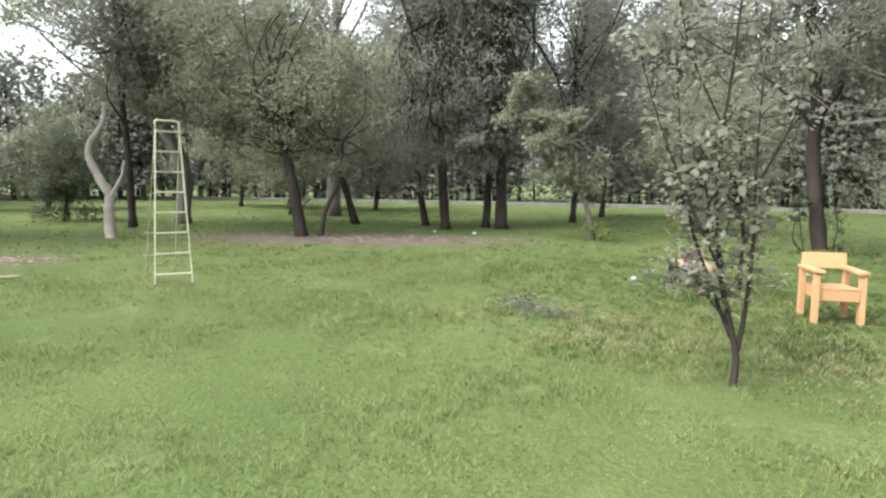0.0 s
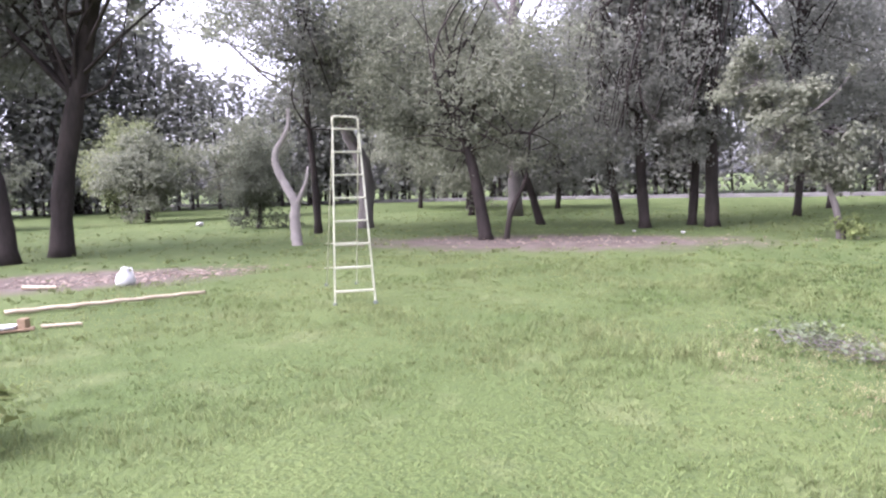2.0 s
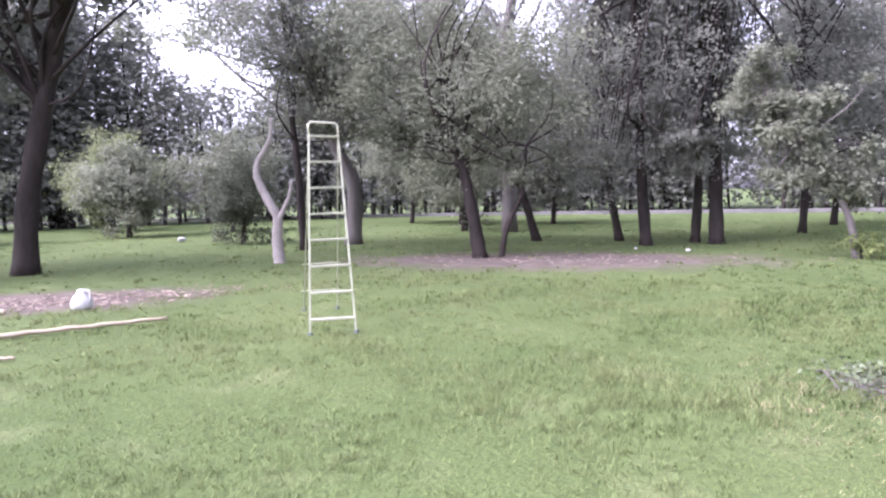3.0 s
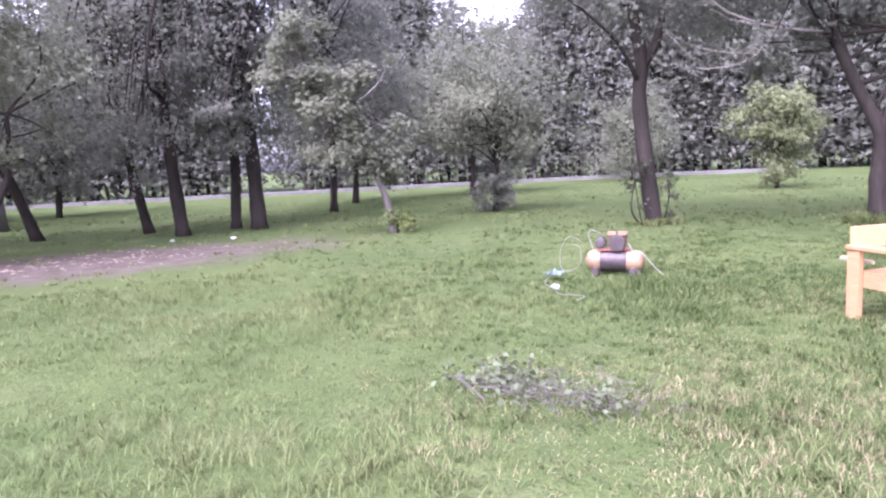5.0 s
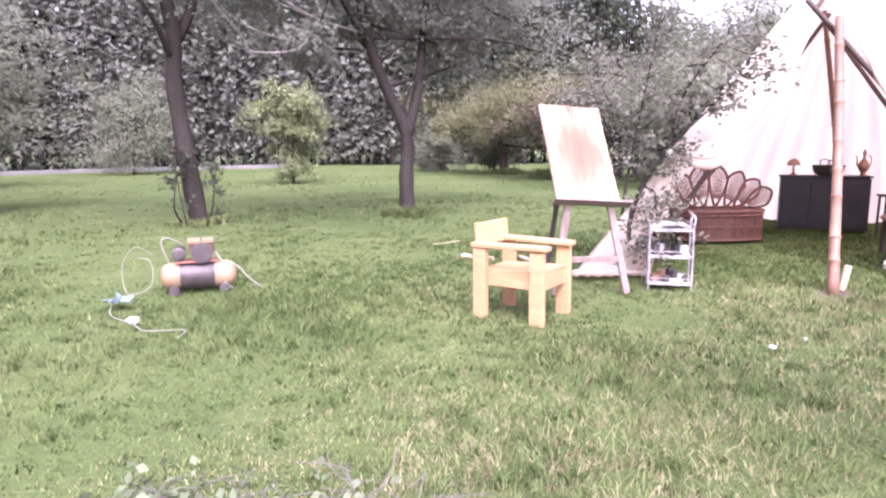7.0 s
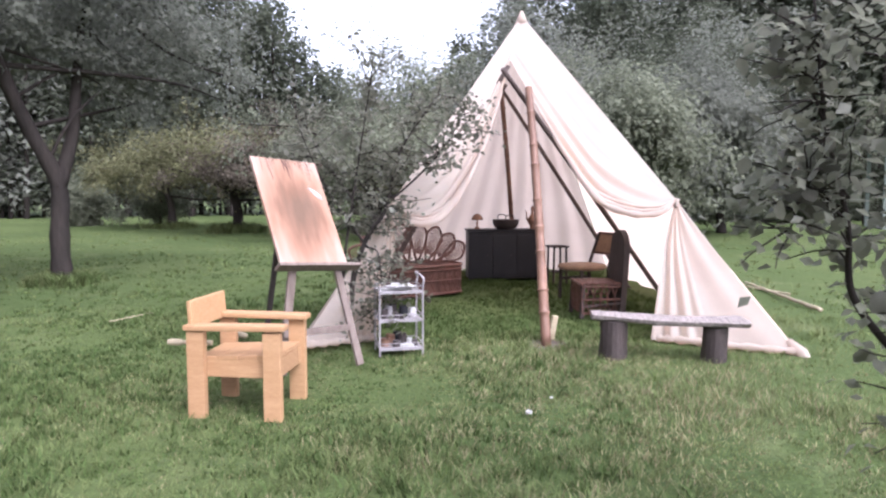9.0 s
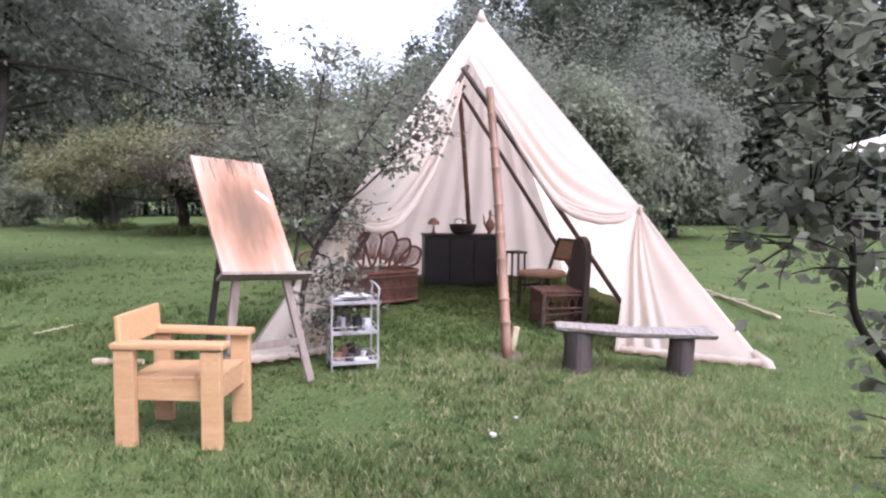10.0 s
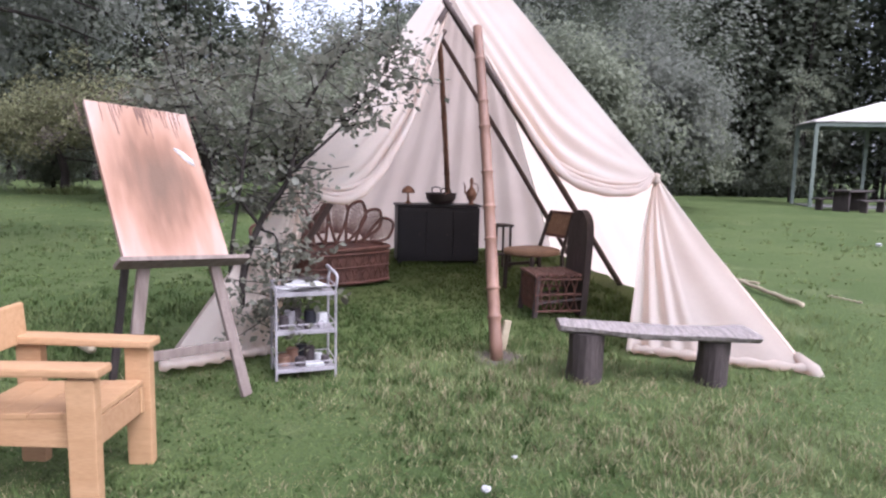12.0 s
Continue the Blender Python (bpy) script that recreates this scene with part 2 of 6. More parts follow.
def set_mesh(name, verts, faces):
    """A mesh from arrays, all faces with the same number of corners."""
    verts, faces = np.asarray(verts, dtype=np.float32), np.asarray(faces, dtype=np.int32)
    me = bpy.data.meshes.new(name)
    k = faces.shape[1]
    me.vertices.add(len(verts))
    me.vertices.foreach_set("co", verts.ravel())
    me.loops.add(faces.size)
    me.loops.foreach_set("vertex_index", faces.ravel())
    me.polygons.add(len(faces))
    me.polygons.foreach_set("loop_start", np.arange(0, faces.size, k, dtype=np.int32))
    me.update(calc_edges=True)
    return me


def part(name, bm, material, parent=None, label="", smooth=False):
    """Links a bmesh as one mesh object."""
    me = bpy.data.meshes.new(name)
    bmesh.ops.recalc_face_normals(bm, faces=bm.faces)
    bm.to_mesh(me)
    bm.free()
    if smooth:
        me.polygons.foreach_set("use_smooth", [True] * len(me.polygons))
    me.materials.append(material)
    ob = new(name, me)
    ob.parent = parent
    if label:
        tagged(ob, label)
    return ob


def thing(name, x, y, turn=0.0, label="", category="", group="", kind="", z=None):
    """The Empty at the base of a thing."""
    ob = new(name)
    ob.empty_display_size = 0.1
    ob.matrix_basis = pose(x, y, height(x, y) if z is None else z, 0, 0, turn)
    return tagged(ob, label, category, group, kind)


def box(bm, size, at=(0, 0, 0), m=None, bevel=0.006):
    """A bevelled box with its centre at a place; m turns it first."""
    sub = bmesh.new()
    bmesh.ops.create_cube(sub, size=1.0, matrix=Matrix.Diagonal((*size, 1)))
    if bevel:
        bmesh.ops.bevel(sub, geom=sub.edges[:], offset=min(bevel, min(size) * 0.45), segments=2, affect="EDGES", profile=0.6)
    bmesh.ops.transform(sub, matrix=Matrix.Translation(at) @ (m if m else Matrix()), verts=sub.verts[:])
    return join(bm, sub)


def join(bm, sub):
    me = bpy.data.meshes.new("joined")
    sub.to_mesh(me)
    sub.free()
    bm.from_mesh(me)
    bpy.data.meshes.remove(me)
    return bm


def rod(bm, pts, radii, n=8, cap=True):
    """A tube along points, with a radius at each."""
    pts = [Vector(p) for p in pts]
    if isinstance(radii, (int, float)):
        radii = [radii] * len(pts)
    rings, side = [], None
    for i, p in enumerate(pts):
        d = (pts[min(i + 1, len(pts) - 1)] - pts[max(i - 1, 0)]).normalized()
        if side is None:
            side = d.orthogonal().normalized()
        else:
            side = (side - d * side.dot(d))
            side = side.normalized() if side.length > 1e-6 else d.orthogonal().normalized()
        up = d.cross(side)
        rings.append([bm.verts.new(p + (side * math.cos(a) + up * math.sin(a)) * radii[i]) for a in (2 * math.pi * j / n for j in range(n))])
    for a, b in zip(rings, rings[1:]):
        for j in range(n):
            bm.faces.new((a[j], a[(j + 1) % n], b[(j + 1) % n], b[j]))
    if cap:
        bm.faces.new(rings[0][::-1])
        bm.faces.new(rings[-1])
    return bm


def beam(bm, a, b, w, h, up=(0, 0, 1), bevel=0.005):
    """A squared timber from a to b."""
    a, b = Vector(a), Vector(b)
    d = (b - a).normalized()
    s = d.cross(Vector(up)).normalized()
    u = s.cross(d)
    m = Matrix((s, d, u)).transposed().to_4x4()
    return box(bm, (w, (b - a).length, h), (a + b) / 2, m, bevel)


def lathe(bm, profile, n=20, at=(0, 0, 0)):
    """A turned shape from (radius, height) pairs."""
    rings = []
    for r, z in profile:
        rings.append([bm.verts.new((at[0] + r * math.cos(2 * math.pi * j / n), at[1] + r * math.sin(2 * math.pi * j / n), at[2] + z)) for j in range(n)])
    for a, b in zip(rings, rings[1:]):
        for j in range(n):
            bm.faces.new((a[j], a[(j + 1) % n], b[(j + 1) % n], b[j]))
    bm.faces.new(rings[0][::-1])
    bm.faces.new(rings[-1])
    return bm


def curve_pts(pts, steps=6):
    """A smooth line through points."""
    p = [Vector(q) for q in pts]
    p = [2 * p[0] - p[1]] + p + [2 * p[-1] - p[-2]]
    out = []
    for i in range(1, len(p) - 2):
        for s in range(steps):
            t = s / steps
            a, b, c, d = p[i - 1], p[i], p[i + 1], p[i + 2]
            out.append(0.5 * ((2 * b) + (c - a) * t + (2 * a - 5 * b + 4 * c - d) * t * t + (3 * b - a - 3 * c + d) * t ** 3))
    out.append(p[-2])
    return out


# ---- ground ----
def spread(lo, hi, near, step, grow):
    """Coordinates that are close together near the middle and grow apart outwards."""
    mid = list(np.arange(near[0], near[1], step))
    a, s = [near[0]], step
    while a[-1] > lo:
        s *= grow
        a.append(a[-1] - s)
    b, s = [mid[-1]], step
    while b[-1] < hi:
        s *= grow
        b.append(b[-1] + s)
    return np.array(a[:0:-1] + mid + b[1:])


def build_ground():
    xs, ys = spread(-900, 900, (-14, 14), 0.4, 1.25), spread(-900, 900, (-4, 26), 0.4, 1.25)
    gx, gy = np.meshgrid(xs, ys)
    gz = -0.08 * np.exp(-((gx - 4.8) ** 2 + (gy - 8.6) ** 2) / 9.7)
    gz += 0.012 * np.sin(gx * 2.1 + np.sin(gy * 1.3) * 2) * np.cos(gy * 1.7 + gx * 0.6) - 0.008
    nx, ny = len(xs), len(ys)
    i = np.arange(nx * ny).reshape(ny, nx)
    f = np.stack([i[:-1, :-1], i[:-1, 1:], i[1:, 1:], i[1:, :-1]], -1).reshape(-1, 4)
    me = set_mesh("ground", np.stack([gx, gy, gz], -1).reshape(-1, 3), f)
    me.materials.append(ground_material())
    tagged(new("ground", me), "mown green lawn with worn patches of bare earth", "lawn", kind="structure")


build_ground()


def earth_mask(x, y):
    """How bare the ground is, 0 to 1."""
    out = np.zeros_like(x)
    for px, py, rx, ry, a in EARTH:
        dx, dy = x - px, y - py
        u, v = (dx * math.cos(a) + dy * math.sin(a)) / rx, (-dx * math.sin(a) + dy * math.cos(a)) / ry
        out = np.maximum(out, np.clip(1.6 - np.sqrt(u * u + v * v) * 1.3, 0, 1))
    return out


def grass(name, count, box_xy, tall, wide, seed, label, near=None, hole=0.0, material=None):
    """Blades in tufts; each blade is a bent strip of two quads."""
    rng = np.random.default_rng(seed)
    x0, x1, y0, y1 = box_xy
    tufts = max(count // 7, 1)
    tx, ty = rng.uniform(x0, x1, tufts * 3), rng.uniform(y0, y1, tufts * 3)
    if near is not None:
        # thinner away from the middle of the lawn
        d = np.sqrt((tx - near[0]) ** 2 + (ty - near[1]) ** 2)
        keep = rng.random(len(tx)) < np.clip(near[2] / np.maximum(d, 0.1), 0.02, 1) ** 1.4
        tx, ty = tx[keep], ty[keep]
    if hole:
        keep = (tx - 0.4) ** 2 + (ty - 6.6) ** 2 > hole * hole * rng.uniform(0.7, 1.3, len(tx))
        tx, ty = tx[keep], ty[keep]
    if material is not M_SHADE_BLADE:
        # the lighter blades stop here; the shade under canvas is coloured into darker ones
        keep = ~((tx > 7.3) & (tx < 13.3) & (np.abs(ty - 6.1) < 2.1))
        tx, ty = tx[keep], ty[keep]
    keep = rng.random(len(tx)) > earth_mask(tx, ty) * 0.93
    tx, ty = tx[keep][:tufts], ty[keep][:tufts]
    k = rng.integers(0, len(tx), count)
    x = tx[k] + rng.normal(0, 0.035, count)
    y = ty[k] + rng.normal(0, 0.035, count)
    z = -0.08 * np.exp(-((x - 4.8) ** 2 + (y - 8.6) ** 2) / 9.7) - 0.015
    lush = 0.65 + 0.5 * np.sin(x * 0.9 + 1.3 * np.sin(y * 0.7)) * np.cos(y * 1.1 - 0.5 * x) + 0.25 * np.sin(3.1 * x + y) * np.sin(2.7 * y)
    h = tall * np.clip(lush, 0.35, 1.3) * rng.uniform(0.5, 1.25, count)
    w = wide * rng.uniform(0.6, 1.3, count)
    a = rng.uniform(0, 2 * np.pi, count)
    bend = h * rng.uniform(0.3, 1.5, count)
    ca, sa = np.cos(a), np.sin(a)
    b = a + np.pi / 2 + rng.normal(0, 0.5, count)
    cb, sb = np.cos(b), np.sin(b)
    P = np.zeros((count, 5, 3), dtype=np.float32)
    P[:, 0] = np.stack([x - ca * w, y - sa * w, z], -1)
    P[:, 1] = np.stack([x + ca * w, y + sa * w, z], -1)
    mx, my, mz = x + cb * bend * 0.35, y + sb * bend * 0.35, z + h * 0.62
    P[:, 2] = np.stack([mx + ca * w * 0.8, my + sa * w * 0.8, mz], -1)
    P[:, 3] = np.stack([mx - ca * w * 0.8, my - sa * w * 0.8, mz], -1)
    P[:, 4] = np.stack([x + cb * bend, y + sb * bend, z + h * 0.95], -1)
    i = np.arange(count)[:, None] * 5
    F = np.concatenate([i + np.array([0, 1, 2]), i + np.array([0, 2, 3]), i + np.array([3, 2, 4])], 0)
    me = set_mesh(name, P.reshape(-1, 3), F)
    me.materials.append(material or M_BLADE)
    return tagged(new(name, me), label, "grass", kind="stuff")


grass("lawn_grass", 195000, (-9, 9, 1.0, 15), 0.082, 0.0030, 1, "short uneven green grass of the lawn", near=(0.5, 7.5, 4.5))
grass("lawn_grass", 66000, (-26, 28, -6, 36), 0.085, 0.010, 2, "thicker green grass towards the trees", near=(1, 12, 11), hole=6.5)
grass("dry_grass", 2600, (4.2, 6.6, 8.0, 10.8), 0.055, 0.0026, 6, "dry brown grass round the armchair legs", near=(5.15, 9.1, 0.45), material=M_STRAW)
# tree shade on this side of the lawn is painted as darker blades
grass("lush_grass", 52000, (0.5, 17, 5.8, 18), 0.088, 0.0055, 5, "green grass beside the tent, coloured dark for tree shade", near=(5.6, 9.7, 1.9), material=M_SHADE_BLADE)
grass("dry_grass", 19000, (1.6, 7.6, 3.4, 9.0), 0.058, 0.0028, 3, "dry straw-brown grass trodden before the tent", near=(5.1, 6.2, 1.15), material=M_STRAW)
# the dimness inside the tent is put into the colour of these blades
grass("lush_grass", 26000, (6.9, 13.2, 4.0, 8.2), 0.085, 0.0055, 7, "green grass on the tent floor, coloured dark for the tent's shade", material=M_SHADE_BLADE)
grass("dry_grass", 8000, (0.2, 3.4, 6.2, 9.4), 0.06, 0.0026, 4, "dry straw-brown grass round the cut branches", near=(1.75, 7.75, 0.75), material=M_STRAW)


# ---- trees ----
def leaf_cloud(name, centres, size, rng, material, parent, droop=0.3, label="", outward=None, lean=0.8):
    """Many small folded leaves, one mesh; outward leans them to the light outside the crown."""
    n = len(centres)
    nrm = rng.normal(0, 1, (n, 3))
    nrm[:, 2] = np.abs(nrm[:, 2]) + 0.5
    if outward is not None:
        # crowns: two smaller, three-cornered leaves where a near plant has one
        centres = np.concatenate([centres, centres + rng.normal(0, size * 0.8, centres.shape)])
        outward = np.concatenate([outward, outward])
        n, size = n * 2, size * 0.74
        nrm = rng.normal(0, 1, (n, 3))
        nrm[:, 2] = np.abs(nrm[:, 2]) + 0.5
        nrm = nrm * 0.75 + outward * lean
    nrm /= np.linalg.norm(nrm, axis=1)[:, None]
    t = rng.normal(0, 1, (n, 3))
    t[:, 2] -= droop
    t -= nrm * np.sum(t * nrm, axis=1)[:, None]
    t /= np.linalg.norm(t, axis=1)[:, None] + 1e-9
    s = np.cross(nrm, t)
    L = size * rng.uniform(0.6, 1.3, n)[:, None]
    W = L * 0.33
    P = np.stack([centres - t * L * 0.5, centres + s * W + nrm * W * 0.35, centres + t * L * 0.5, centres - s * W + nrm * W * 0.35], 1)
    if outward is not None:
        P = np.stack([centres + t * L * 0.5, centres - t * L * 0.4 + s * W * 1.15, centres - t * L * 0.4 - s * W * 1.15], 1)
        F = np.arange(n * 3).reshape(-1, 3)
    else:
        i = np.arange(n)[:, None] * 4
        F = np.concatenate([i + np.array([0, 1, 2]), i + np.array([0, 2, 3])], 0)
    me = set_mesh(name, P.reshape(-1, 3), F)
    me.materials.append(material)
    ob = new(name, me)
    ob.parent = parent
    if label:
        tagged(ob, label)
    return ob


def limb(rng, start, direction, length, bend=0.35, steps=5):
    pts, p, d = [Vector(start)], Vector(start), Vector(direction).normalized()
    for _ in range(steps):
        d = (d + Vector(rng.normal(0, bend * 0.5, 3))).normalized()
        p = p + d * (length / steps)
        pts.append(p.copy())
    return pts


def tree(x, y, trunk, r, crowns, leaves, size, leafmat, bark, seed, label, category="tree", name="tree", group="", limbs=True, twigs=3, droop=0.3,
         clump=0.35, stems=(), z=None, scale_r=0.35):
    """A tree. trunk: offsets from the base; crowns: (dx, dy, z, rx, ry, rz) each filled by limbs and clumps of leaves."""
    rng = np.random.default_rng(seed)
    base = thing(name, x, y, 0, label, category, group, z=z)
    bm = bmesh.new()
    line = curve_pts(trunk, 5)
    k = len(line)
    rod(bm, line, [max(r * (1 - (1 - scale_r) * (i / (k - 1))) * (1.25 if i == 0 else 1.0 + 0.07 * math.sin(i * 1.9 + seed)), 0.012) for i in range(k)], 10)
    for s, sr in stems:
        sl = curve_pts(s, 5)
        rod(bm, sl, [sr * (1 - 0.6 * i / (len(sl) - 1)) for i in range(len(sl))], 7)
    tops = [line[-1], line[int(k * 0.75)]] + [Vector(s[-1]) for s, _ in stems]
    centres, outs = [], []
    total = sum(c[3] * c[4] * c[5] for c in crowns)
    leaves = int(leaves * 1.6)
    for cx, cy, cz, rx, ry, rz in crowns:
        share = leaves * (rx * ry * rz) / total
        centre = Vector((cx, cy, cz))
        n_clump = max(int(share / 70), 6)
        for j in range(n_clump):
            v = rng.normal(0, 1, 3)
            v /= np.linalg.norm(v)
            lobe = 1 + 0.45 * math.sin(3 * math.atan2(v[1], v[0]) + seed) * math.cos(2.5 * v[2] + seed * 0.7) + 0.15 * math.sin(7 * v[0] + 5 * v[2] + seed)
            q = v * lobe * rng.uniform(0.25, 1.25) ** 0.7 * np.array([rx, ry, rz])
            c = centre + Vector(q)
            if c.z < 0.15:
                c.z = 0.15 + abs(rng.normal(0, 0.2))
            m = int(share / n_clump * rng.uniform(0.5, 1.5))
            spreadv = clump * rng.uniform(0.6, 1.4) * (rx * ry * rz) ** (1 / 3) * 0.5
            centres.append(np.array(c) + rng.normal(0, 1, (m, 3)) * np.array([spreadv, spreadv, spreadv * 0.7]))
            o = (centres[-1] - np.array(centre)) / np.array([rx, ry, rz])
            outs.append(o / (np.linalg.norm(o, axis=1)[:, None] + 1e-6))
            if limbs and j < 4 * twigs:
                src = min(tops, key=lambda t: (t - c).length + rng.uniform(0, 1.0))
                if j % 3:
                    src = line[int(k * rng.uniform(0.45, 0.95))] if (line[-1] - c).length > 1.0 else src
                mid = (src + c) / 2 + Vector(rng.normal(0, 0.12, 3)) * (c - src).length
                pts = curve_pts([src, mid, c], 4)
                r0 = min(r * 0.3, 0.012 + 0.012 * (c - src).length)
                rod(bm, pts, [r0 * (1 - 0.8 * i / (len(pts) - 1)) for i in range(len(pts))], 5, cap=False)
    part("trunk", bm, bark, base, smooth=True)
    if centres:
        leaf_cloud("crown", np.concatenate(centres), size, rng, leafmat, base, droop, outward=np.concatenate(outs))
    return base


# the two dark leaning trunks by the earth patch
tree(-14.6, 12.58, [(0, 0, -0.1), (-0.35, 0.1, 1.9), (-1.3, 0.2, 3.5), (-2.9, 0.2, 4.4), (-4.6, 0.1, 4.9)], 0.25,
     [(-4.5, 0, 6.6, 3.0, 2.6, 1.7), (-6, 0, 5.2, 2.0, 2.0, 1.3), (-1.6, 0.5, 6.3, 2.2, 2.0, 1.5), (-3.2, -0.5, 5.4, 1.6, 1.6, 0.8)], 8500, 0.17, M_LEAF_DARK, M_BARK, 11, "old tree with a dark trunk arching over to one side", scale_r=0.5)
tree(-14.72, 14.11, [(0, 0, -0.1), (0.15, 0.1, 1.8), (0.75, 0.3, 4.4), (1.5, 0.4, 7.0), (1.9, 0.4, 9.0)], 0.28,
     [(-1.2, 0, 8.2, 3.4, 2.6, 1.9), (2.6, 0, 8.6, 2.8, 2.4, 1.6), (-4, 1, 6.8, 2.4, 2, 1.4), (-1.6, 0.5, 5.6, 1.8, 1.6, 1.1), (3.4, 0.2, 6.9, 1.6, 1.6, 0.9), (4.4, 0.4, 7.6, 1.6, 1.6, 0.8)], 11000, 0.17, M_LEAF_DARK, M_BARK, 12, "old tree with a thick dark slanting trunk", scale_r=0.5,
     stems=[([(0.6, 0.2, 3.9), (-0.1, 0.2, 5.4), (-0.5, 0.3, 7.2)], 0.14)])
# bleached dead trunk with a fork
tree(-9.78, 17.17, [(0.02, 0, -0.1), (-0.02, 0, 0.3), (-0.03, 0, 0.76), (-0.02, 0.03, 1.15), (-0.23, 0, 1.54), (-0.5, 0, 2.05), (-0.56, 0, 2.3), (-0.5, 0, 2.58), (-0.28, 0, 2.86), (-0.1, 0, 3.2), (-0.07, 0, 3.65)], 0.16, [], 0, 0.1, M_LEAF_DARK, M_BARK_PALE, 13,
     "bleached bare tree trunk with a crooked fork", scale_r=0.3, stems=[([(0.02, 0, 1.05), (0.2, 0.02, 1.4), (0.35, 0.02, 1.68), (0.42, 0.05, 2.1)], 0.075)])
# grey trunk behind the ladder with a wide crown
tree(-10.77, 23.43, [(0, 0, -0.1), (0.1, 0, 2.0), (-0.5, 0, 3.3), (-1.1, 0, 4.8), (-1.5, 0, 6.5)], 0.30,
     [(-0.6, -1, 7.4, 2.6, 3, 2.2), (1.8, -1, 6.4, 2.8, 3, 2.2), (3.6, -0.5, 4.6, 2.4, 2, 1.8), (-1, -1, 4.6, 1.8, 1.8, 1.0), (-4.6, -1, 8.5, 2.9, 2, 1.25)], 13800, 0.15, M_LEAF_GREY, M_BARK_GREY, 14, "grey-barked tree with a wide airy crown", scale_r=0.45)
tree(-15.35, 23.5, [(0, 0, -0.1), (0.1, 0, 1.0), (0, 0, 2.0)], 0.10, [(0, 0, 1.8, 1.1, 1.1, 1.6)], 3200, 0.13, M_LEAF_DEEP_SHADE, M_BARK, 15, "dark dense upright shrub on the lawn", "shrub", "shrub")
tree(-11.3, 21.0, [(0, 0, -0.1), (-0.1, 0, 2.4), (-0.3, 0, 5.0), (-0.4, 0, 7.6)], 0.14, [(-0.2, -0.5, 7.2, 1.6, 1.8, 2.8), (0.3, 0, 4.4, 1.0, 1.1, 1.1)], 3500, 0.14, M_LEAF_DARK, M_BARK, 16,
     "slender tree with hanging dark foliage")
# the pair of trunks on the bare earth
tree(-4.96, 18.95, [(0, 0, -0.1), (-0.2, 0, 1.2), (-0.45, 0, 2.4), (-0.8, 0, 3.6), (-0.9, 0, 5.0)], 0.19,
     [(0.3, 0.3, 4.3, 2.6, 2.0, 1.7), (-2.0, 0.3, 3.6, 1.7, 1.5, 1.3), (1.6, 0, 2.6, 0.9, 1.0, 0.8), (-0.6, 0.3, 6.2, 1.7, 1.4, 1.1)], 7800, 0.13, M_LEAF_GREY, M_BARK, 17, "small dark-trunked tree standing on bare earth",
     stems=[([(0.5, 0.2, -0.1), (0.65, 0.2, 0.7), (1.1, 0.2, 1.7), (1.2, 0.2, 2.8)], 0.09)])
tree(-4.53, 24.65, [(0, 0, -0.1), (-0.5, 0, 1.6), (-1.2, 0, 3.2), (-1.6, 0, 5.0)], 0.15, [(-1.2, 0, 4.6, 2.2, 2, 1.5)], 3200, 0.13, M_LEAF_GREY, M_BARK, 18, "leaning thin tree behind the bare earth")
# tall pale leaning trunk against the sky
tree(-6.7, 30.0, [(0, 0, -0.1), (0, 0, 4.0), (-0.1, 0, 7.4), (0.45, 0, 10.4), (0.8, 0, 13.0)], 0.30, [(-1.6, 0, 11.6, 1.6, 1.5, 1.6), (2.2, 0.3, 12.6, 1.5, 1.5, 1.5)], 1500, 0.17, M_LEAF_DARK, M_BARK_GREY, 19,
     "tall pale-barked tree leaning over the orchard", scale_r=0.6)
# the dark group
for i, (gx, gy, gl, gr) in enumerate([(-1.84, 24.6, -0.5, 0.14), (-0.97, 22.73, -0.2, 0.18), (0.4, 23.94, 0.15, 0.15), (0.96, 23.24, -0.05, 0.22)]):
    tree(gx, gy, [(0, 0, -0.1), (gl * 0.6, 0, 1.7), (gl, 0, 4.0), (gl * 1.2, 0, 8.0), (gl * 1.2, 0, 11.5)], gr,
         [(gl, 0.4, 5.0, 1.9, 2.0, 2.3), (gl * 1.1, 0, 9.0, 2.2, 2.2, 3.0), (gl - 0.3, -0.5, 3.0, 1.3, 1.3, 1.0)], 9000, 0.14, M_LEAF_DARK, M_BARK, 20 + i,
         "tall dark tree in a close group", group="dark group of trees", droop=1.2)
# small leaning tree with a tuft of yellow-green ivy at its foot
tree(3.55, 19.2, [(0, 0, -0.05), (-0.15, 0, 0.8), (-0.5, 0, 1.6), (-1.2, 0, 2.6), (-1.8, 0, 3.7)], 0.09,
     [(-0.3, 0, 1.6, 0.5, 0.5, 0.6), (-0.9, 0, 2.2, 0.65, 0.6, 0.7), (-1.5, 0, 3.0, 0.75, 0.7, 0.8), (-2.0, 0, 3.9, 0.7, 0.7, 0.7), (0.1, 0, 2.4, 0.45, 0.5, 0.5), (-0.6, 0, 3.4, 0.6, 0.6, 0.5), (-1.7, 0, 2.0, 0.5, 0.5, 0.4)], 3300, 0.14, M_LEAF_GREY, M_BARK_GREY, 30,
     "small leaning tree with silvery leaves", "tree")
tree(3.6, 19.1, [(0, 0, -0.05), (0, 0, 0.3)], 0.03, [(0.05, 0, 0.24, 0.24, 0.22, 0.20)], 330, 0.11, M_LEAF_YELLOW, M_BARK, 31, "low yellow-green tuft of leaves round a tree foot", "shrub", "shrub")
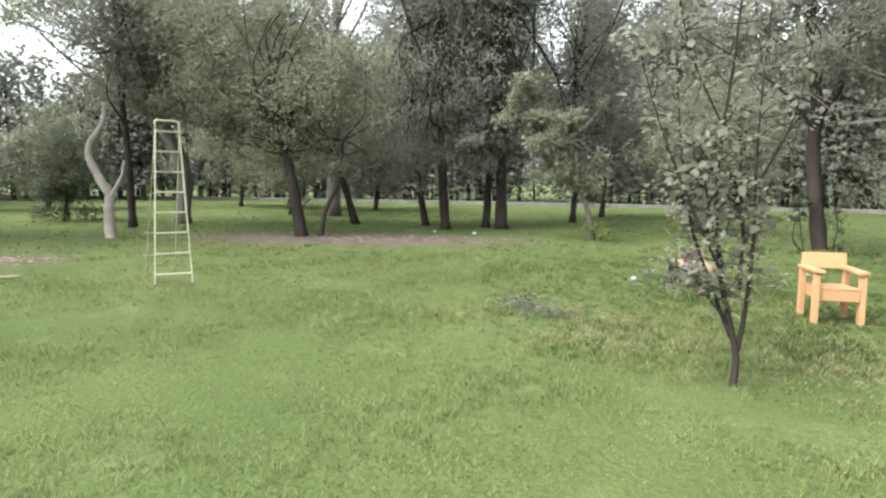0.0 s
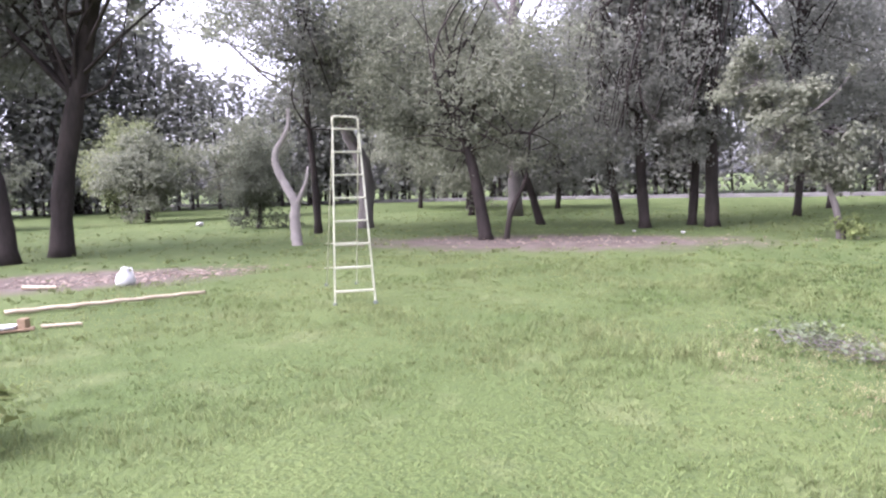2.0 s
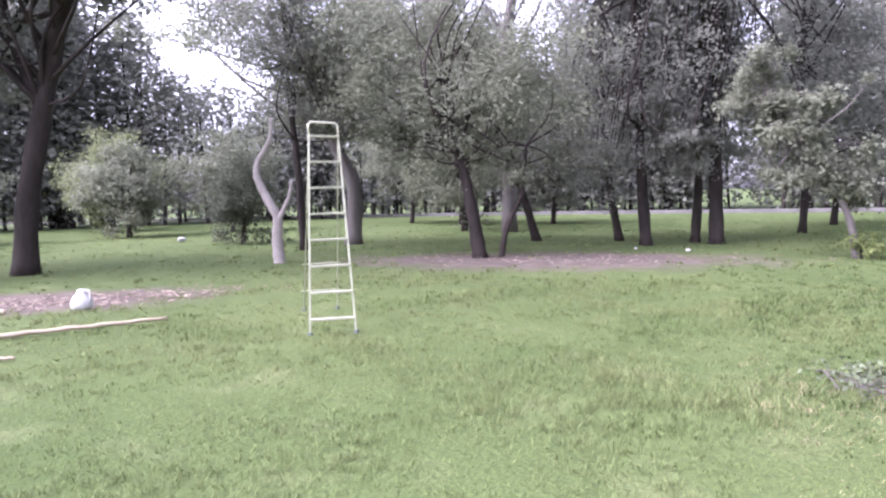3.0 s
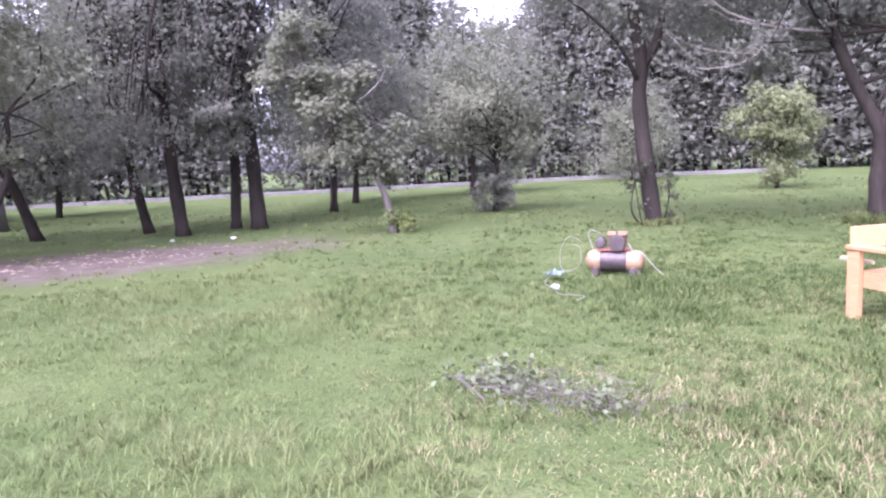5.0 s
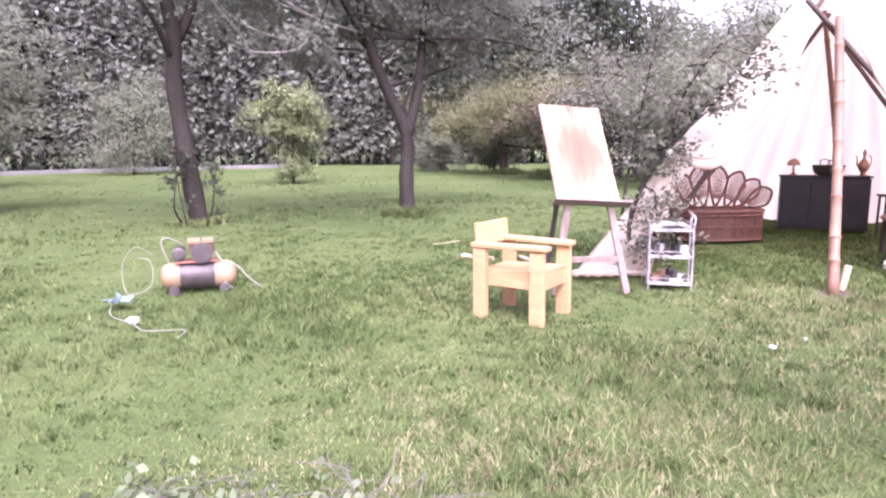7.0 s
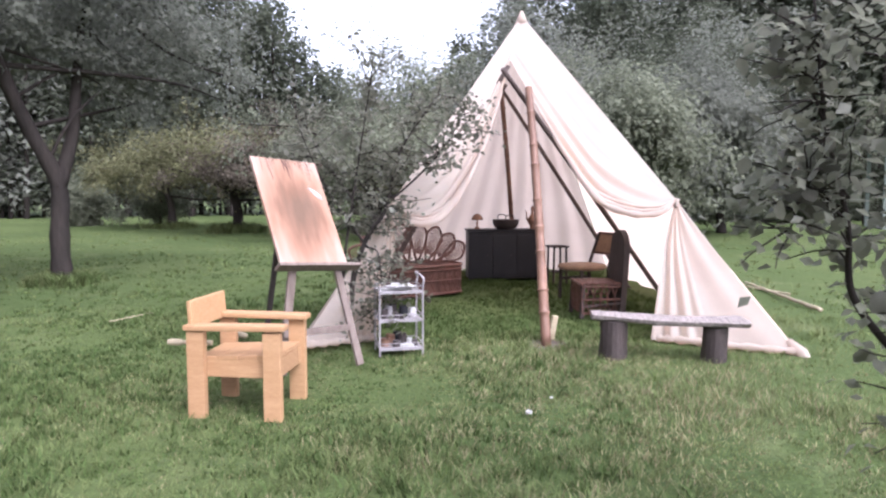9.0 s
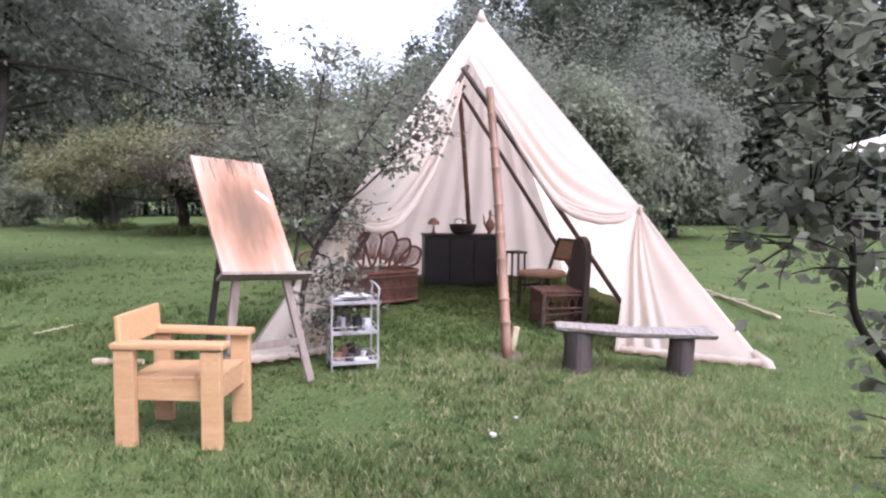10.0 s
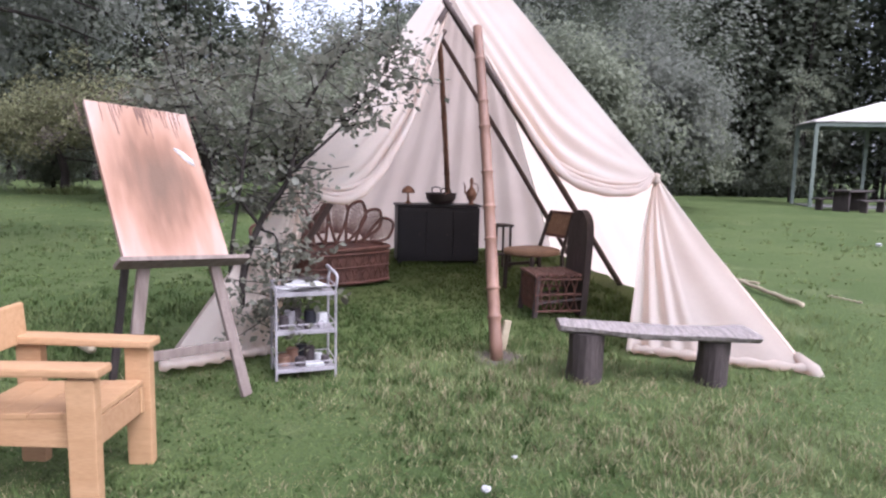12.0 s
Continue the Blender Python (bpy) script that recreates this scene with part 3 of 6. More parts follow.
tree(7.9, 22.9, [(0, 0, -0.05), (0.1, 0, 1.4), (0, 0, 3.0)], 0.10, [(0, 0, 3.1, 1.8, 1.6, 1.7), (0.9, 0, 2.2, 1.0, 1.0, 1.0), (-1.4, 0, 2.6, 1.0, 1.0, 1.0)], 4200, 0.14, M_LEAF_GREY, M_BARK, 32, "round-headed young tree with loose branches")
tree(7.86, 22.7, [(0, 0, -0.05), (0, 0, 0.6)], 0.05, [(0, 0, 0.72, 0.46, 0.46, 0.6)], 1300, 0.11, M_LEAF_DARK, M_BARK, 33, "dense dark round bush at a tree foot", "shrub", "shrub")
# the middle tree with ivy round its foot
tree(8.6, 16.4, [(0, 0, -0.1), (-0.16, 0.05, 1.2), (-0.3, 0.1, 2.6), (-0.25, 0.1, 3.5), (-0.5, 0.1, 4.8), (-0.6, 0, 6.4)], 0.19,
     [(-1.6, 0.5, 5.6, 2.2, 1.8, 1.4), (1.6, 0.6, 5.4, 1.9, 1.8, 1.5), (0, 0.5, 7.0, 2.4, 2.2, 1.6)], 6500, 0.15, M_LEAF_DARK, M_BARK, 34, "tree with a dark forked trunk and ivy at its foot", scale_r=0.5, twigs=1,
     stems=[([(-0.25, 0.1, 3.3), (0.25, 0.1, 4.1), (0.35, 0.1, 5.6)], 0.13), ([(-0.3, 0.05, -0.05), (-0.75, -0.2, 0.35), (-0.75, -0.3, 1.0), (-0.55, 0, 1.6)], 0.02),
            ([(0.25, 0, 0), (0.3, -0.1, 0.7), (0.1, -0.1, 1.5)], 0.02)])
tree(8.15, 16.25, [(0, 0, 0), (-0.1, 0, 0.5), (-0.2, 0, 1.2)], 0.012, [(-0.15, -0.05, 0.9, 0.25, 0.2, 0.5), (0.75, 0, 0.75, 0.2, 0.2, 0.5)], 150, 0.13, M_LEAF_DEEP_SHADE, M_BARK, 35, "thin climbing ivy shoots beside a trunk", "climber", "climber", limbs=False)
# the fork-trunked tree nearer the tent
forked_tree = tree(11.46, 13.49, [(0, 0, -0.1), (-0.02, 0, 0.8), (0, 0, 1.7), (-0.35, 0.25, 2.6), (-0.7, 0.5, 3.8), (-0.9, 0.6, 5.4)], 0.17,
     [(-2.2, 1.2, 4.6, 1.9, 1.7, 1.2), (0.6, 0, 5.0, 2.4, 2.2, 1.3), (2.2, -1.0, 4.2, 1.6, 1.6, 1.1), (-1.5, -0.5, 6.2, 2.6, 2.4, 1.5), (1.3, -0.6, 3.4, 1.2, 1.1, 0.6), (-1.7, 0.8, 3.5, 1.3, 1.2, 0.6), (0.1, 0.3, 3.9, 1.3, 1.2, 0.6)], 12500, 0.13, M_LEAF_DARK, M_BARK, 36,
     "tree with a dark trunk forking at head height", scale_r=0.4, twigs=1, stems=[([(0, 0, 1.6), (0.25, -0.15, 2.6), (0.42, -0.2, 3.8), (0.6, -0.3, 5.2)], 0.13)])
bough = bmesh.new()
for bare, thick in (([(-0.7, 0.5, 3.6), (-1.9, 0.68, 3.7), (-2.87, 0.71, 3.89), (-3.25, 0.71, 4.05), (-3.65, 0.71, 4.3), (-3.93, 0.71, 4.64), (-4.08, 0.71, 4.95)], 0.022),
                    ([(-1.9, 0.68, 3.7), (-2.86, 0.71, 3.79), (-3.18, 0.74, 3.92), (-3.43, 0.71, 3.97)], 0.012),
                    ([(-1.9, 0.68, 3.7), (-2.6, 0.6, 3.1), (-3.59, 0.71, 2.94), (-3.79, 0.71, 3.11), (-4.15, 0.71, 3.39), (-4.44, 0.71, 3.6)], 0.014),
                    ([(-2.6, 0.6, 3.2), (-3.24, 0.71, 3.25), (-3.92, 0.71, 3.37), (-4.36, 0.71, 3.6)], 0.010),
                    ([(-3.25, 0.71, 4.05), (-3.69, 0.75, 4.04), (-3.91, 0.71, 4.05), (-4.34, 0.71, 4.2)], 0.008),
                    ([(-0.8, 0.5, 4.6), (-2.2, 0.6, 4.75), (-2.95, 0.71, 4.88), (-3.42, 0.71, 4.91), (-3.7, 0.71, 5.03)], 0.012)):
    run = curve_pts(bare, 5)
    rod(bough, run, [thick * (1 - 0.7 * i / (len(run) - 1)) for i in range(len(run))], 6, cap=False)
part("bare_bough", bough, M_BARK_PALE, forked_tree, "pale leafless boughs", smooth=True)
# round shrubs out on the lawn
for i, (bx, by, bz, brx, brz, bmat, blab) in enumerate([
        (24.2, 38.0, 2.6, 2.8, 2.6, M_LEAF_GREY, "large grey-green bush by the woods"),
        (33.0, 24.0, 1.0, 1.1, 1.0, M_LEAF_GREY, "small grey-green bush on the lawn"), (33.0, 20.5, 1.7, 1.7, 1.6, M_LEAF_GREY, "grey-green bush before the hedge")]):
    tree(bx, by, [(0, 0, -0.1), (0.1, 0, bz * 0.7), (0, 0, bz * 1.2)], 0.09, [(0, 0, bz, brx, brx, brz), (brx * 0.5, 0, bz * 1.3, brx * 0.6, brx * 0.6, brz * 0.6), (0, 0, bz * 0.45, brx * 0.6, brx * 0.6, bz * 0.4), (-brx * 0.3, 0, bz * 1.6, brx * 0.45, brx * 0.45, brz * 0.6)], 4200, 0.17, bmat, M_BARK, 40 + i, blab, "shrub", "shrub")
tree(20.0, 23.6, [(0, 0, -0.1), (0.1, 0, 1.2), (0, 0, 2.4)], 0.09, [(0, 0, 0.6, 0.65, 0.65, 0.6), (0.1, 0, 1.5, 1.0, 1.0, 0.8), (0.3, 0, 2.5, 1.4, 1.3, 0.8), (-0.5, 0, 3.1, 1.0, 1.0, 0.7), (0.9, 0, 3.3, 0.8, 0.8, 0.6)], 3600, 0.16, M_LEAF_BRIGHT, M_BARK, 40,
     "pale green bush with a ragged top standing free on the lawn", "shrub", "shrub")
# spreading fruit trees behind the easel
for i, (bx, by, mt, r1) in enumerate([(25.8, 12.3, M_LEAF_BROWN, 0.22), (27.0, 15.0, M_LEAF_OLIVE, 0.24), (21.5, 9.0, M_LEAF_GREY, 0.16), (30.5, 19.0, M_LEAF_OLIVE, 0.2), (29.0, 9.5, M_LEAF_OLIVE, 0.2)]):
    tree(bx, by, [(0, 0, -0.1), (0.1, 0, 0.9), (0, 0.2, 1.8), (0.2, 0.3, 2.6)], r1, [(0, 0, 3.1, 3.0, 2.8, 1.1), (-1.2, 1.6, 2.6, 1.8, 1.8, 0.9), (0.5, -1.8, 2.6, 1.8, 1.8, 1.0)], 6500, 0.15, mt, M_BARK, 50 + i,
         "spreading fruit tree with low branches on a grassy mound", group="row of fruit trees")
# broad trees behind the tent; two have dense shade put into their leaf colour
for i, (bx, by, hh, rr, mt) in enumerate([(24.0, -2.0, 4.2, 3.2, M_LEAF_DARK), (26.5, -4.5, 3.0, 2.0, M_LEAF_GREY), (30.0, 2.5, 6.0, 3.6, M_LEAF_DARK), (33.0, -4.5, 7.0, 4.0, M_LEAF_DEEP_SHADE), (20.5, 1.5, 3.4, 2.2, M_LEAF_GREY),
                                          (42, -9, 7.5, 4.0, M_LEAF_DEEP_SHADE), (34, 8, 6.0, 3.4, M_LEAF_GREY)]):
    tree(bx, by, [(0, 0, -0.1), (0.1, 0.1, hh * 0.4), (0, 0.3, hh * 0.8), (0.1, 0, hh * 1.2)], 0.2, [(0, 0, hh, rr, rr, hh * 0.55), (-0.8, rr * 0.5, hh * 0.7, rr * 0.6, rr * 0.6, hh * 0.35), (-0.5, -rr * 0.6, hh * 0.75, rr * 0.6, rr * 0.6, hh * 0.35)],
         8500, 0.2, mt, M_BARK, 60 + i, "broad tree with dense grey-green foliage behind the tent", group="trees behind the tent", limbs=False)
tree(33.0, -14.6, [(0, 0, -0.1), (0.1, 0.2, 2.0), (0, 0.3, 4.0), (-0.2, 0.2, 5.2)], 0.07, [(0, 0.2, 4.4, 0.9, 0.9, 1.6), (0, 0.5, 2.6, 0.9, 0.9, 1.2), (0, 0.1, 1.2, 0.5, 0.5, 0.9)], 1700, 0.2, M_LEAF_GREY, M_BARK, 70, "thin young tree beside the shelter")
# low dark hedge under the woods beyond the tent
for i, (bx, by, rr) in enumerate([(33.5, 5.5, 2.4), (35.5, 1.5, 2.6), (37.5, -2.5, 2.6), (38.5, -6.5, 2.7), (39.5, -10.5, 2.7), (39.8, -14.5, 2.7), (39.5, -18.5, 2.7)]):
    tree(bx, by, [(0, 0, -0.1), (0.1, 0, 0.5), (0, 0.1, 1.1)], 0.08, [(0, 0, 0.8, 1.2, rr, 0.9), (0.2, rr * 0.3, 1.3, 0.9, rr * 0.5, 0.7)], 2200, 0.22, M_LEAF_DEEP_SHADE, M_BARK, 170 + i, "low dark hedge bush at the edge of the woods", "shrub", "shrub", group="hedge bushes")
# further trees north and west
for i, (bx, by, hh, rr, mt) in enumerate([(-25, 28, 2.6, 2.0, M_LEAF_GREY), (-31, 33, 3.2, 2.6, M_LEAF_BRIGHT), (-22, 32, 3.0, 2.4, M_LEAF_GREY), (-15, 40, 4.2, 3.0, M_LEAF_GREY), (-11, 37, 4.0, 2.8, M_LEAF_GREY),
                                          (-6, 37, 4.0, 2.8, M_LEAF_DARK), (-9, 31, 5.0, 2.6, M_LEAF_GREY), (6, 33, 5.0, 2.8, M_LEAF_DARK), (12, 34, 5.0, 3.0, M_LEAF_GREY), (-30, 22, 2.6, 2.2, M_LEAF_GREY), (-27, 16, 3.0, 2.2, M_LEAF_BRIGHT), (4, 28, 7, 2.8, M_LEAF_DARK)]):
    tree(bx, by, [(0, 0, -0.1), (0.1, 0, hh * 0.35), (-0.1, 0.1, hh * 0.7), (0.1, 0.2, hh)], 0.14, [(0, 0, hh * 1.05, rr, rr, hh * 0.5), (rr * 0.6, 0, hh * 0.75, rr * 0.6, rr * 0.6, hh * 0.3), (-rr * 0.6, 0, hh * 0.8, rr * 0.6, rr * 0.6, hh * 0.3), (0.2, -0.3, hh * 0.5, rr * 0.65, rr * 0.65, hh * 0.3), (rr * 0.2, 0, hh * 1.5, rr * 0.5, rr * 0.5, hh * 0.35)],
         4600, 0.2, mt, M_BARK, 80 + i, "orchard tree with loose grey-green foliage", group="orchard trees")


# ---- far woods: a belt of trees whose top rises and falls with the gaps of the sky ----
SKYLINE = [(-180, 15), (-70, 17), (-48, 17), (-42, 10.5), (-33, 9.5), (-29, 18), (-21, 18), (-19, 14), (-16, 16), (-13, 13), (-9, 13), (-6, 17), (20, 18), (23, 11.5), (28, 11.5), (31, 19), (62, 20), (75, 16.5), (79.5, 10.5), (84, 8.5), (90, 10), (96, 17), (110, 20), (140, 18), (180, 15)]


def far_woods():
    rng = np.random.default_rng(5)
    az0, el0 = np.array(SKYLINE).T
    pts, east, outs, east_outs, bm = [], [], [], [], bmesh.new()
    for i in range(540):
        az = rng.uniform(-180, 180) if i % 9 == 0 else rng.uniform(22, 66) if i % 7 == 0 else rng.uniform(88, 125) if i % 8 == 3 else rng.uniform(-62, 150)
        d = rng.uniform(50, 58)
        if az > 100:
            d -= 4
        a = radians(az)
        x, y = 0.5 + d * math.sin(a), 6 + d * math.cos(a)
        top = 1.5 + d * math.tan(radians(float(np.interp(az, az0, el0)))) * rng.uniform(0.75, 1.05)
        rr = rng.uniform(1.8, 3.4)
        lean = rng.normal(0, 0.4, 2)
        rod(bm, [(x, y, -0.2), (x + lean[0] * 0.5, y + lean[1] * 0.5, top * 0.4), (x + lean[0], y + lean[1], top * 0.85)], [rng.uniform(0.08, 0.2), 0.11, 0.04], 5, cap=False)
        low = rng.uniform(0.2, 1.2) if az < 55 else rng.uniform(0.3, 1.6)
        m = int(41 * (top - low))
        zz = low + (top - low) * rng.random(m) ** 0.9
        wide = rr * np.sqrt(np.clip(1.05 - ((zz - low) / (top - low)) ** 2.2, 0.05, 1))
        b, q = rng.uniform(0, 2 * np.pi, m), rng.random(m) ** 0.33
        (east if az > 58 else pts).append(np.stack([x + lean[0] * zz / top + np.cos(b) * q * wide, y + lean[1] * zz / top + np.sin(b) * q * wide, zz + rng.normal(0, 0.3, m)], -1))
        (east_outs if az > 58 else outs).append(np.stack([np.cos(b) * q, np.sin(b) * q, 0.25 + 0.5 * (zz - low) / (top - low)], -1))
    base = thing("far_woods", 0.5, 6, 0, "belt of tall dark woods around the lawn", "woods", kind="stuff", z=0)
    for q in pts + east:
        q[:, 0] -= 0.5
        q[:, 1] -= 6
    bmesh.ops.translate(bm, verts=bm.verts[:], vec=(-0.5, -6, 0))
    part("trunks", bm, M_BARK, base)
    # north leaves are paled for haze, east leaves darkened for dense shade
    leaf_cloud("foliage", np.concatenate(pts), 0.60, rng, M_LEAF_DARK, base, 0.6, outward=np.concatenate(outs), lean=0.4)
    leaf_cloud("foliage", np.concatenate(east), 0.58, rng, M_LEAF_DEEP_SHADE, base, 0.6, outward=np.concatenate(east_outs), lean=0.4)


far_woods()


def low_wall():
    line = curve_pts([(-70, 46, 0), (-40, 50, 0), (-14, 52, 0), (8, 48, 0), (26, 43, 0), (36, 37, 0)], 8)
    bm = bmesh.new()
    for a, b in zip(line, line[1:]):
        beam(bm, a + Vector((0, 0, 0.1)), b + Vector((0, 0, 0.1)), 0.35, 0.26, bevel=0.03)
    part_ob = part("low_wall", bm, M_CONC)
    tagged(part_ob, "long low pale boundary wall beneath the woods", "wall", kind="structure")


low_wall()


# long grass round the feet of the fruit trees
for i, (bx, by) in enumerate([(25.8, 12.3), (27.0, 15.0), (30.5, 19.0), (11.46, 13.49), (8.6, 16.4)]):
    r = 1.0 if i < 3 else 0.5
    grass("long_grass", 1400, (bx - r, bx + r, by - r, by + r), 0.42 if i < 3 else 0.2, 0.014, 30 + i, "long uncut grass round a tree foot")


# ---- the tent ----
FR, FL, BR, BL = Vector((6.22, 3.75, 0)), Vector((6.55, 8.55, 0)), Vector((13.4, 3.65, 0)), Vector((13.6, 8.5, 0))
APEX = Vector((9.5, 5.97, 3.97))
TIE_R, TIE_L, SPLIT = Vector((7.40, 4.54, 1.46)), Vector((7.58, 7.68, 1.40)), Vector((8.94, 6.19, 3.25))


def sheet(name, side_a, side_b, nu, nv, fold, parent, label=""):
    """Cloth between two lines; fold(u, v) pushes it out along its normal."""
    a, b = curve_pts(side_a, nu), curve_pts(side_b, nu)
    k = min(len(a), len(b))
    bm = bmesh.new()
    grid = []
    for i in range(k):
        u = i / (k - 1)
        ia, ib = a[int(round(u * (len(a) - 1)))], b[int(round(u * (len(b) - 1)))]
        ja, jb = a[min(int(round(u * (len(a) - 1))) + 1, len(a) - 1)], b[max(int(round(u * (len(b) - 1))) - 1, 0)]
        nrm = (ib - ia).cross(ja - ia if (ja - ia).length > 1e-4 else ib - jb)
        nrm = nrm.normalized() if nrm.length > 1e-6 else Vector((-0.8, 0, 0.6))
        if nrm.z < 0:
            nrm = -nrm
        grid.append([bm.verts.new(ia.lerp(ib, j / nv) + nrm * fold(u, j / nv)) for j in range(nv + 1)])
    for p, q in zip(grid, grid[1:]):
        for j in range(nv):
            bm.faces.new((p[j], p[j + 1], q[j + 1], q[j]))
    bmesh.ops.remove_doubles(bm, verts=bm.verts[:], dist=0.0005)
    ob = part(name, bm, M_CANVAS, parent, label, smooth=True)
    return ob


def line_between(p, q, n=5, sag=0.0):
    return [p.lerp(q, i / n) - Vector((0, 0, sag * math.sin(math.pi * i / n))) for i in range(n + 1)]


def build_tent():
    tent = tagged(new("tent"), "large cream canvas pyramid tent with its front flaps tied back", "tent")
    drape = lambda k, amp: (lambda u, v: -0.10 * math.sin(math.pi * v) * u * (1 - u) + amp * u * math.sin(v * k + 1.7 * math.sin(3 * u + v * 4)))
    sheet("side_panel", line_between(APEX, FR, 6, 0.03), line_between(APEX, BR, 6, 0.03), 8, 60, drape(46, 0.022), tent)
    sheet("side_panel", line_between(APEX, FL, 6, 0.03), line_between(APEX, BL, 6, 0.03), 8, 60, drape(40, 0.022), tent)
    sheet("back_panel", line_between(APEX, BR, 6, 0.03), line_between(APEX, BL, 6, 0.03), 8, 80, drape(60, 0.03), tent)
    # upper flaps, swagged from the ridge to the ties
    folds_r = lambda u, v: v ** 2.6 * (0.075 * math.sin(v * 30 + 2.4 * u + 1.2 * math.sin(5 * u)) * math.sin(math.pi * min(u * 1.15, 1)) + 0.03 * math.sin(v * 13)) * (1 - u ** 6) - 0.05 * math.sin(math.pi * v) * (1 - u)
    hem_r = [SPLIT, Vector((8.30, 5.92, 2.55)), Vector((7.95, 5.64, 1.95)), Vector((7.60, 5.36, 1.46)), Vector((7.40, 5.05, 1.30)), Vector((7.32, 4.74, 1.31)), TIE_R]
    sheet("front_flap", line_between(APEX, TIE_R, 6, 0.0), hem_r, 8, 56, folds_r, tent)
    hem_l = [SPLIT, Vector((8.6, 6.33, 2.81)), Vector((7.96, 6.66, 1.95)), Vector((7.56, 6.97, 1.42)), Vector((7.38, 7.22, 1.20)), Vector((7.42, 7.50, 1.22)), TIE_L]
    sheet("front_flap", line_between(APEX, TIE_L, 6, 0.0), hem_l, 8, 56, folds_r, tent)
    # gathered rolls of cloth along the hems
    for hem in (hem_r, hem_l):
        for k, (off, rr) in enumerate(((0.0, 0.030), (0.07, 0.024), (0.15, 0.018))):
            base = curve_pts(hem[1:], 8)
            n = len(base)
            pts = [p + (APEX - p).normalized() * off * math.sin(math.pi * i / (n - 1)) + Vector((-0.02, 0, 0.0)) for i, p in enumerate(base)]
            bm = bmesh.new()
            rod(bm, pts, [rr * (0.35 + 0.9 * math.sin(math.pi * i / (n - 1)) ** 0.7) * (1 + 0.15 * math.sin(i * 1.3 + k)) for i in range(n)], 8)
            part("swag_fold", bm, M_CANVAS, tent, smooth=True)
    # lower flaps, hanging from the ties
    def hang(k, amp):
        def fold(u, v):
            w = max(0.0, (v - 0.55) / 0.45)
            return amp * 1.7 * u ** 0.6 * w ** 0.7 * math.sin(w * k) + 0.014 * math.sin(v * 5 + 2 * u) + 0.006 * math.sin(v * 17 + 5 * u)
        return fold
    sheet("lower_flap", line_between(TIE_R, FR + Vector((0.02, 0.02, 0.01)), 6, 0.02), [TIE_R, Vector((7.22, 4.72, 0.95)), Vector((7.0, 4.85, 0.45)), Vector((6.83, 4.96, 0.01))], 10, 80, hang(21, 0.032), tent)
    sheet("lower_flap", line_between(TIE_L, FL + Vector((0.02, -0.02, 0.01)), 6, 0.02), [TIE_L, Vector((7.40, 7.62, 0.95)), Vector((7.2, 7.74, 0.45)), Vector((7.05, 7.82, -0.03))], 10, 80, hang(19, 0.032), tent)
    # rolled hem and the gathered ties
    for p, q in ((FR, Vector((6.83, 4.96, 0.01))), (FL, Vector((7.05, 7.82, -0.02)))):
        bm = bmesh.new()
        pts = curve_pts([p + Vector((0, 0, 0.03)), p.lerp(q, 0.4) + Vector((-0.03, 0, 0.03)), p.lerp(q, 0.8) + Vector((0, 0, 0.03)), q + Vector((0, 0, 0.03))], 8)
        rod(bm, pts, [0.035 + 0.012 * math.sin(i * 2.1) for i in range(len(pts))], 8)
        part("bottom_hem", bm, M_CANVAS, tent, smooth=True)
    for t in (TIE_R, TIE_L):
        bm = bmesh.new()
        lathe(bm, [(0.02, -0.07), (0.045, -0.045), (0.03, 0.0), (0.04, 0.02), (0.015, 0.035)], 12, t + Vector((-0.02, 0, -0.03)))
        part("tie", bm, M_CANVAS, tent, smooth=True)
    bm = bmesh.new()
    lathe(bm, [(0.10, -0.12), (0.05, -0.02), (0.02, 0.06)], 12, APEX)
    part("cap", bm, M_CANVAS, tent, smooth=True)
    bm = bmesh.new()
    rod(bm, [FR + Vector((-0.06, -0.05, -0.08)), FR + Vector((-0.02, 0, 0.02)), FR + Vector((0.12, 0.06, 0.10))], [0.045, 0.06, 0.04], 8)
    part("corner_bundle", bm, M_CANVAS, tent, smooth=True)


build_tent()


def pole(a, b, r, material, label, bamboo=False, over=0.0, name="tent_pole"):
    a, b = Vector(a), Vector(b)
    b = b + (b - a).normalized() * over
    bm = bmesh.new()
    stops = {i / 20: 1.0 for i in range(21)}
    if bamboo:
        for k in range(1, 9):
            f = k / 9 + 0.018 * math.sin(k * 2.4)
            stops.update({f - 0.007: 0.98, f - 0.002: 1.17, f + 0.002: 1.2, f + 0.007: 0.97})
    pts, rad = [], []
    for f in sorted(stops):
        wob = Vector((math.sin(f * 7 + r * 90), math.cos(f * 5.3), 0)) * 0.009
        pts.append(a.lerp(b, f) + wob)
        rad.append(r * (1 - 0.22 * f) * stops[f] * (1 + 0.02 * math.sin(f * 31)))
    rod(bm, pts, rad, 10)
    ob = part(name, bm, material, None, smooth=True)
    return tagged(ob, label, "pole")


pole((6.81, 6.04, -0.05), (7.57, 6.13, 2.5), 0.053, M_BAMBOO, "thick jointed bamboo pole propping the tent front", True, 0.2)
pole((9.98, 3.70, -0.05), (7.8, 6.12, 2.53), 0.036, M_POLE, "dark wooden pole slanting up inside the tent", False, 0.55)
pole((10.75, 3.98, -0.05), (9.92, 6.18, 3.02), 0.034, M_POLE, "thin dark pole slanting up at the back of the tent", False, 0.15)
pole((10.75, 8.26, -0.05), (9.92, 6.18, 3.02), 0.034, M_POLE, "thin dark pole slanting up behind the tied flap", False, 0.1)
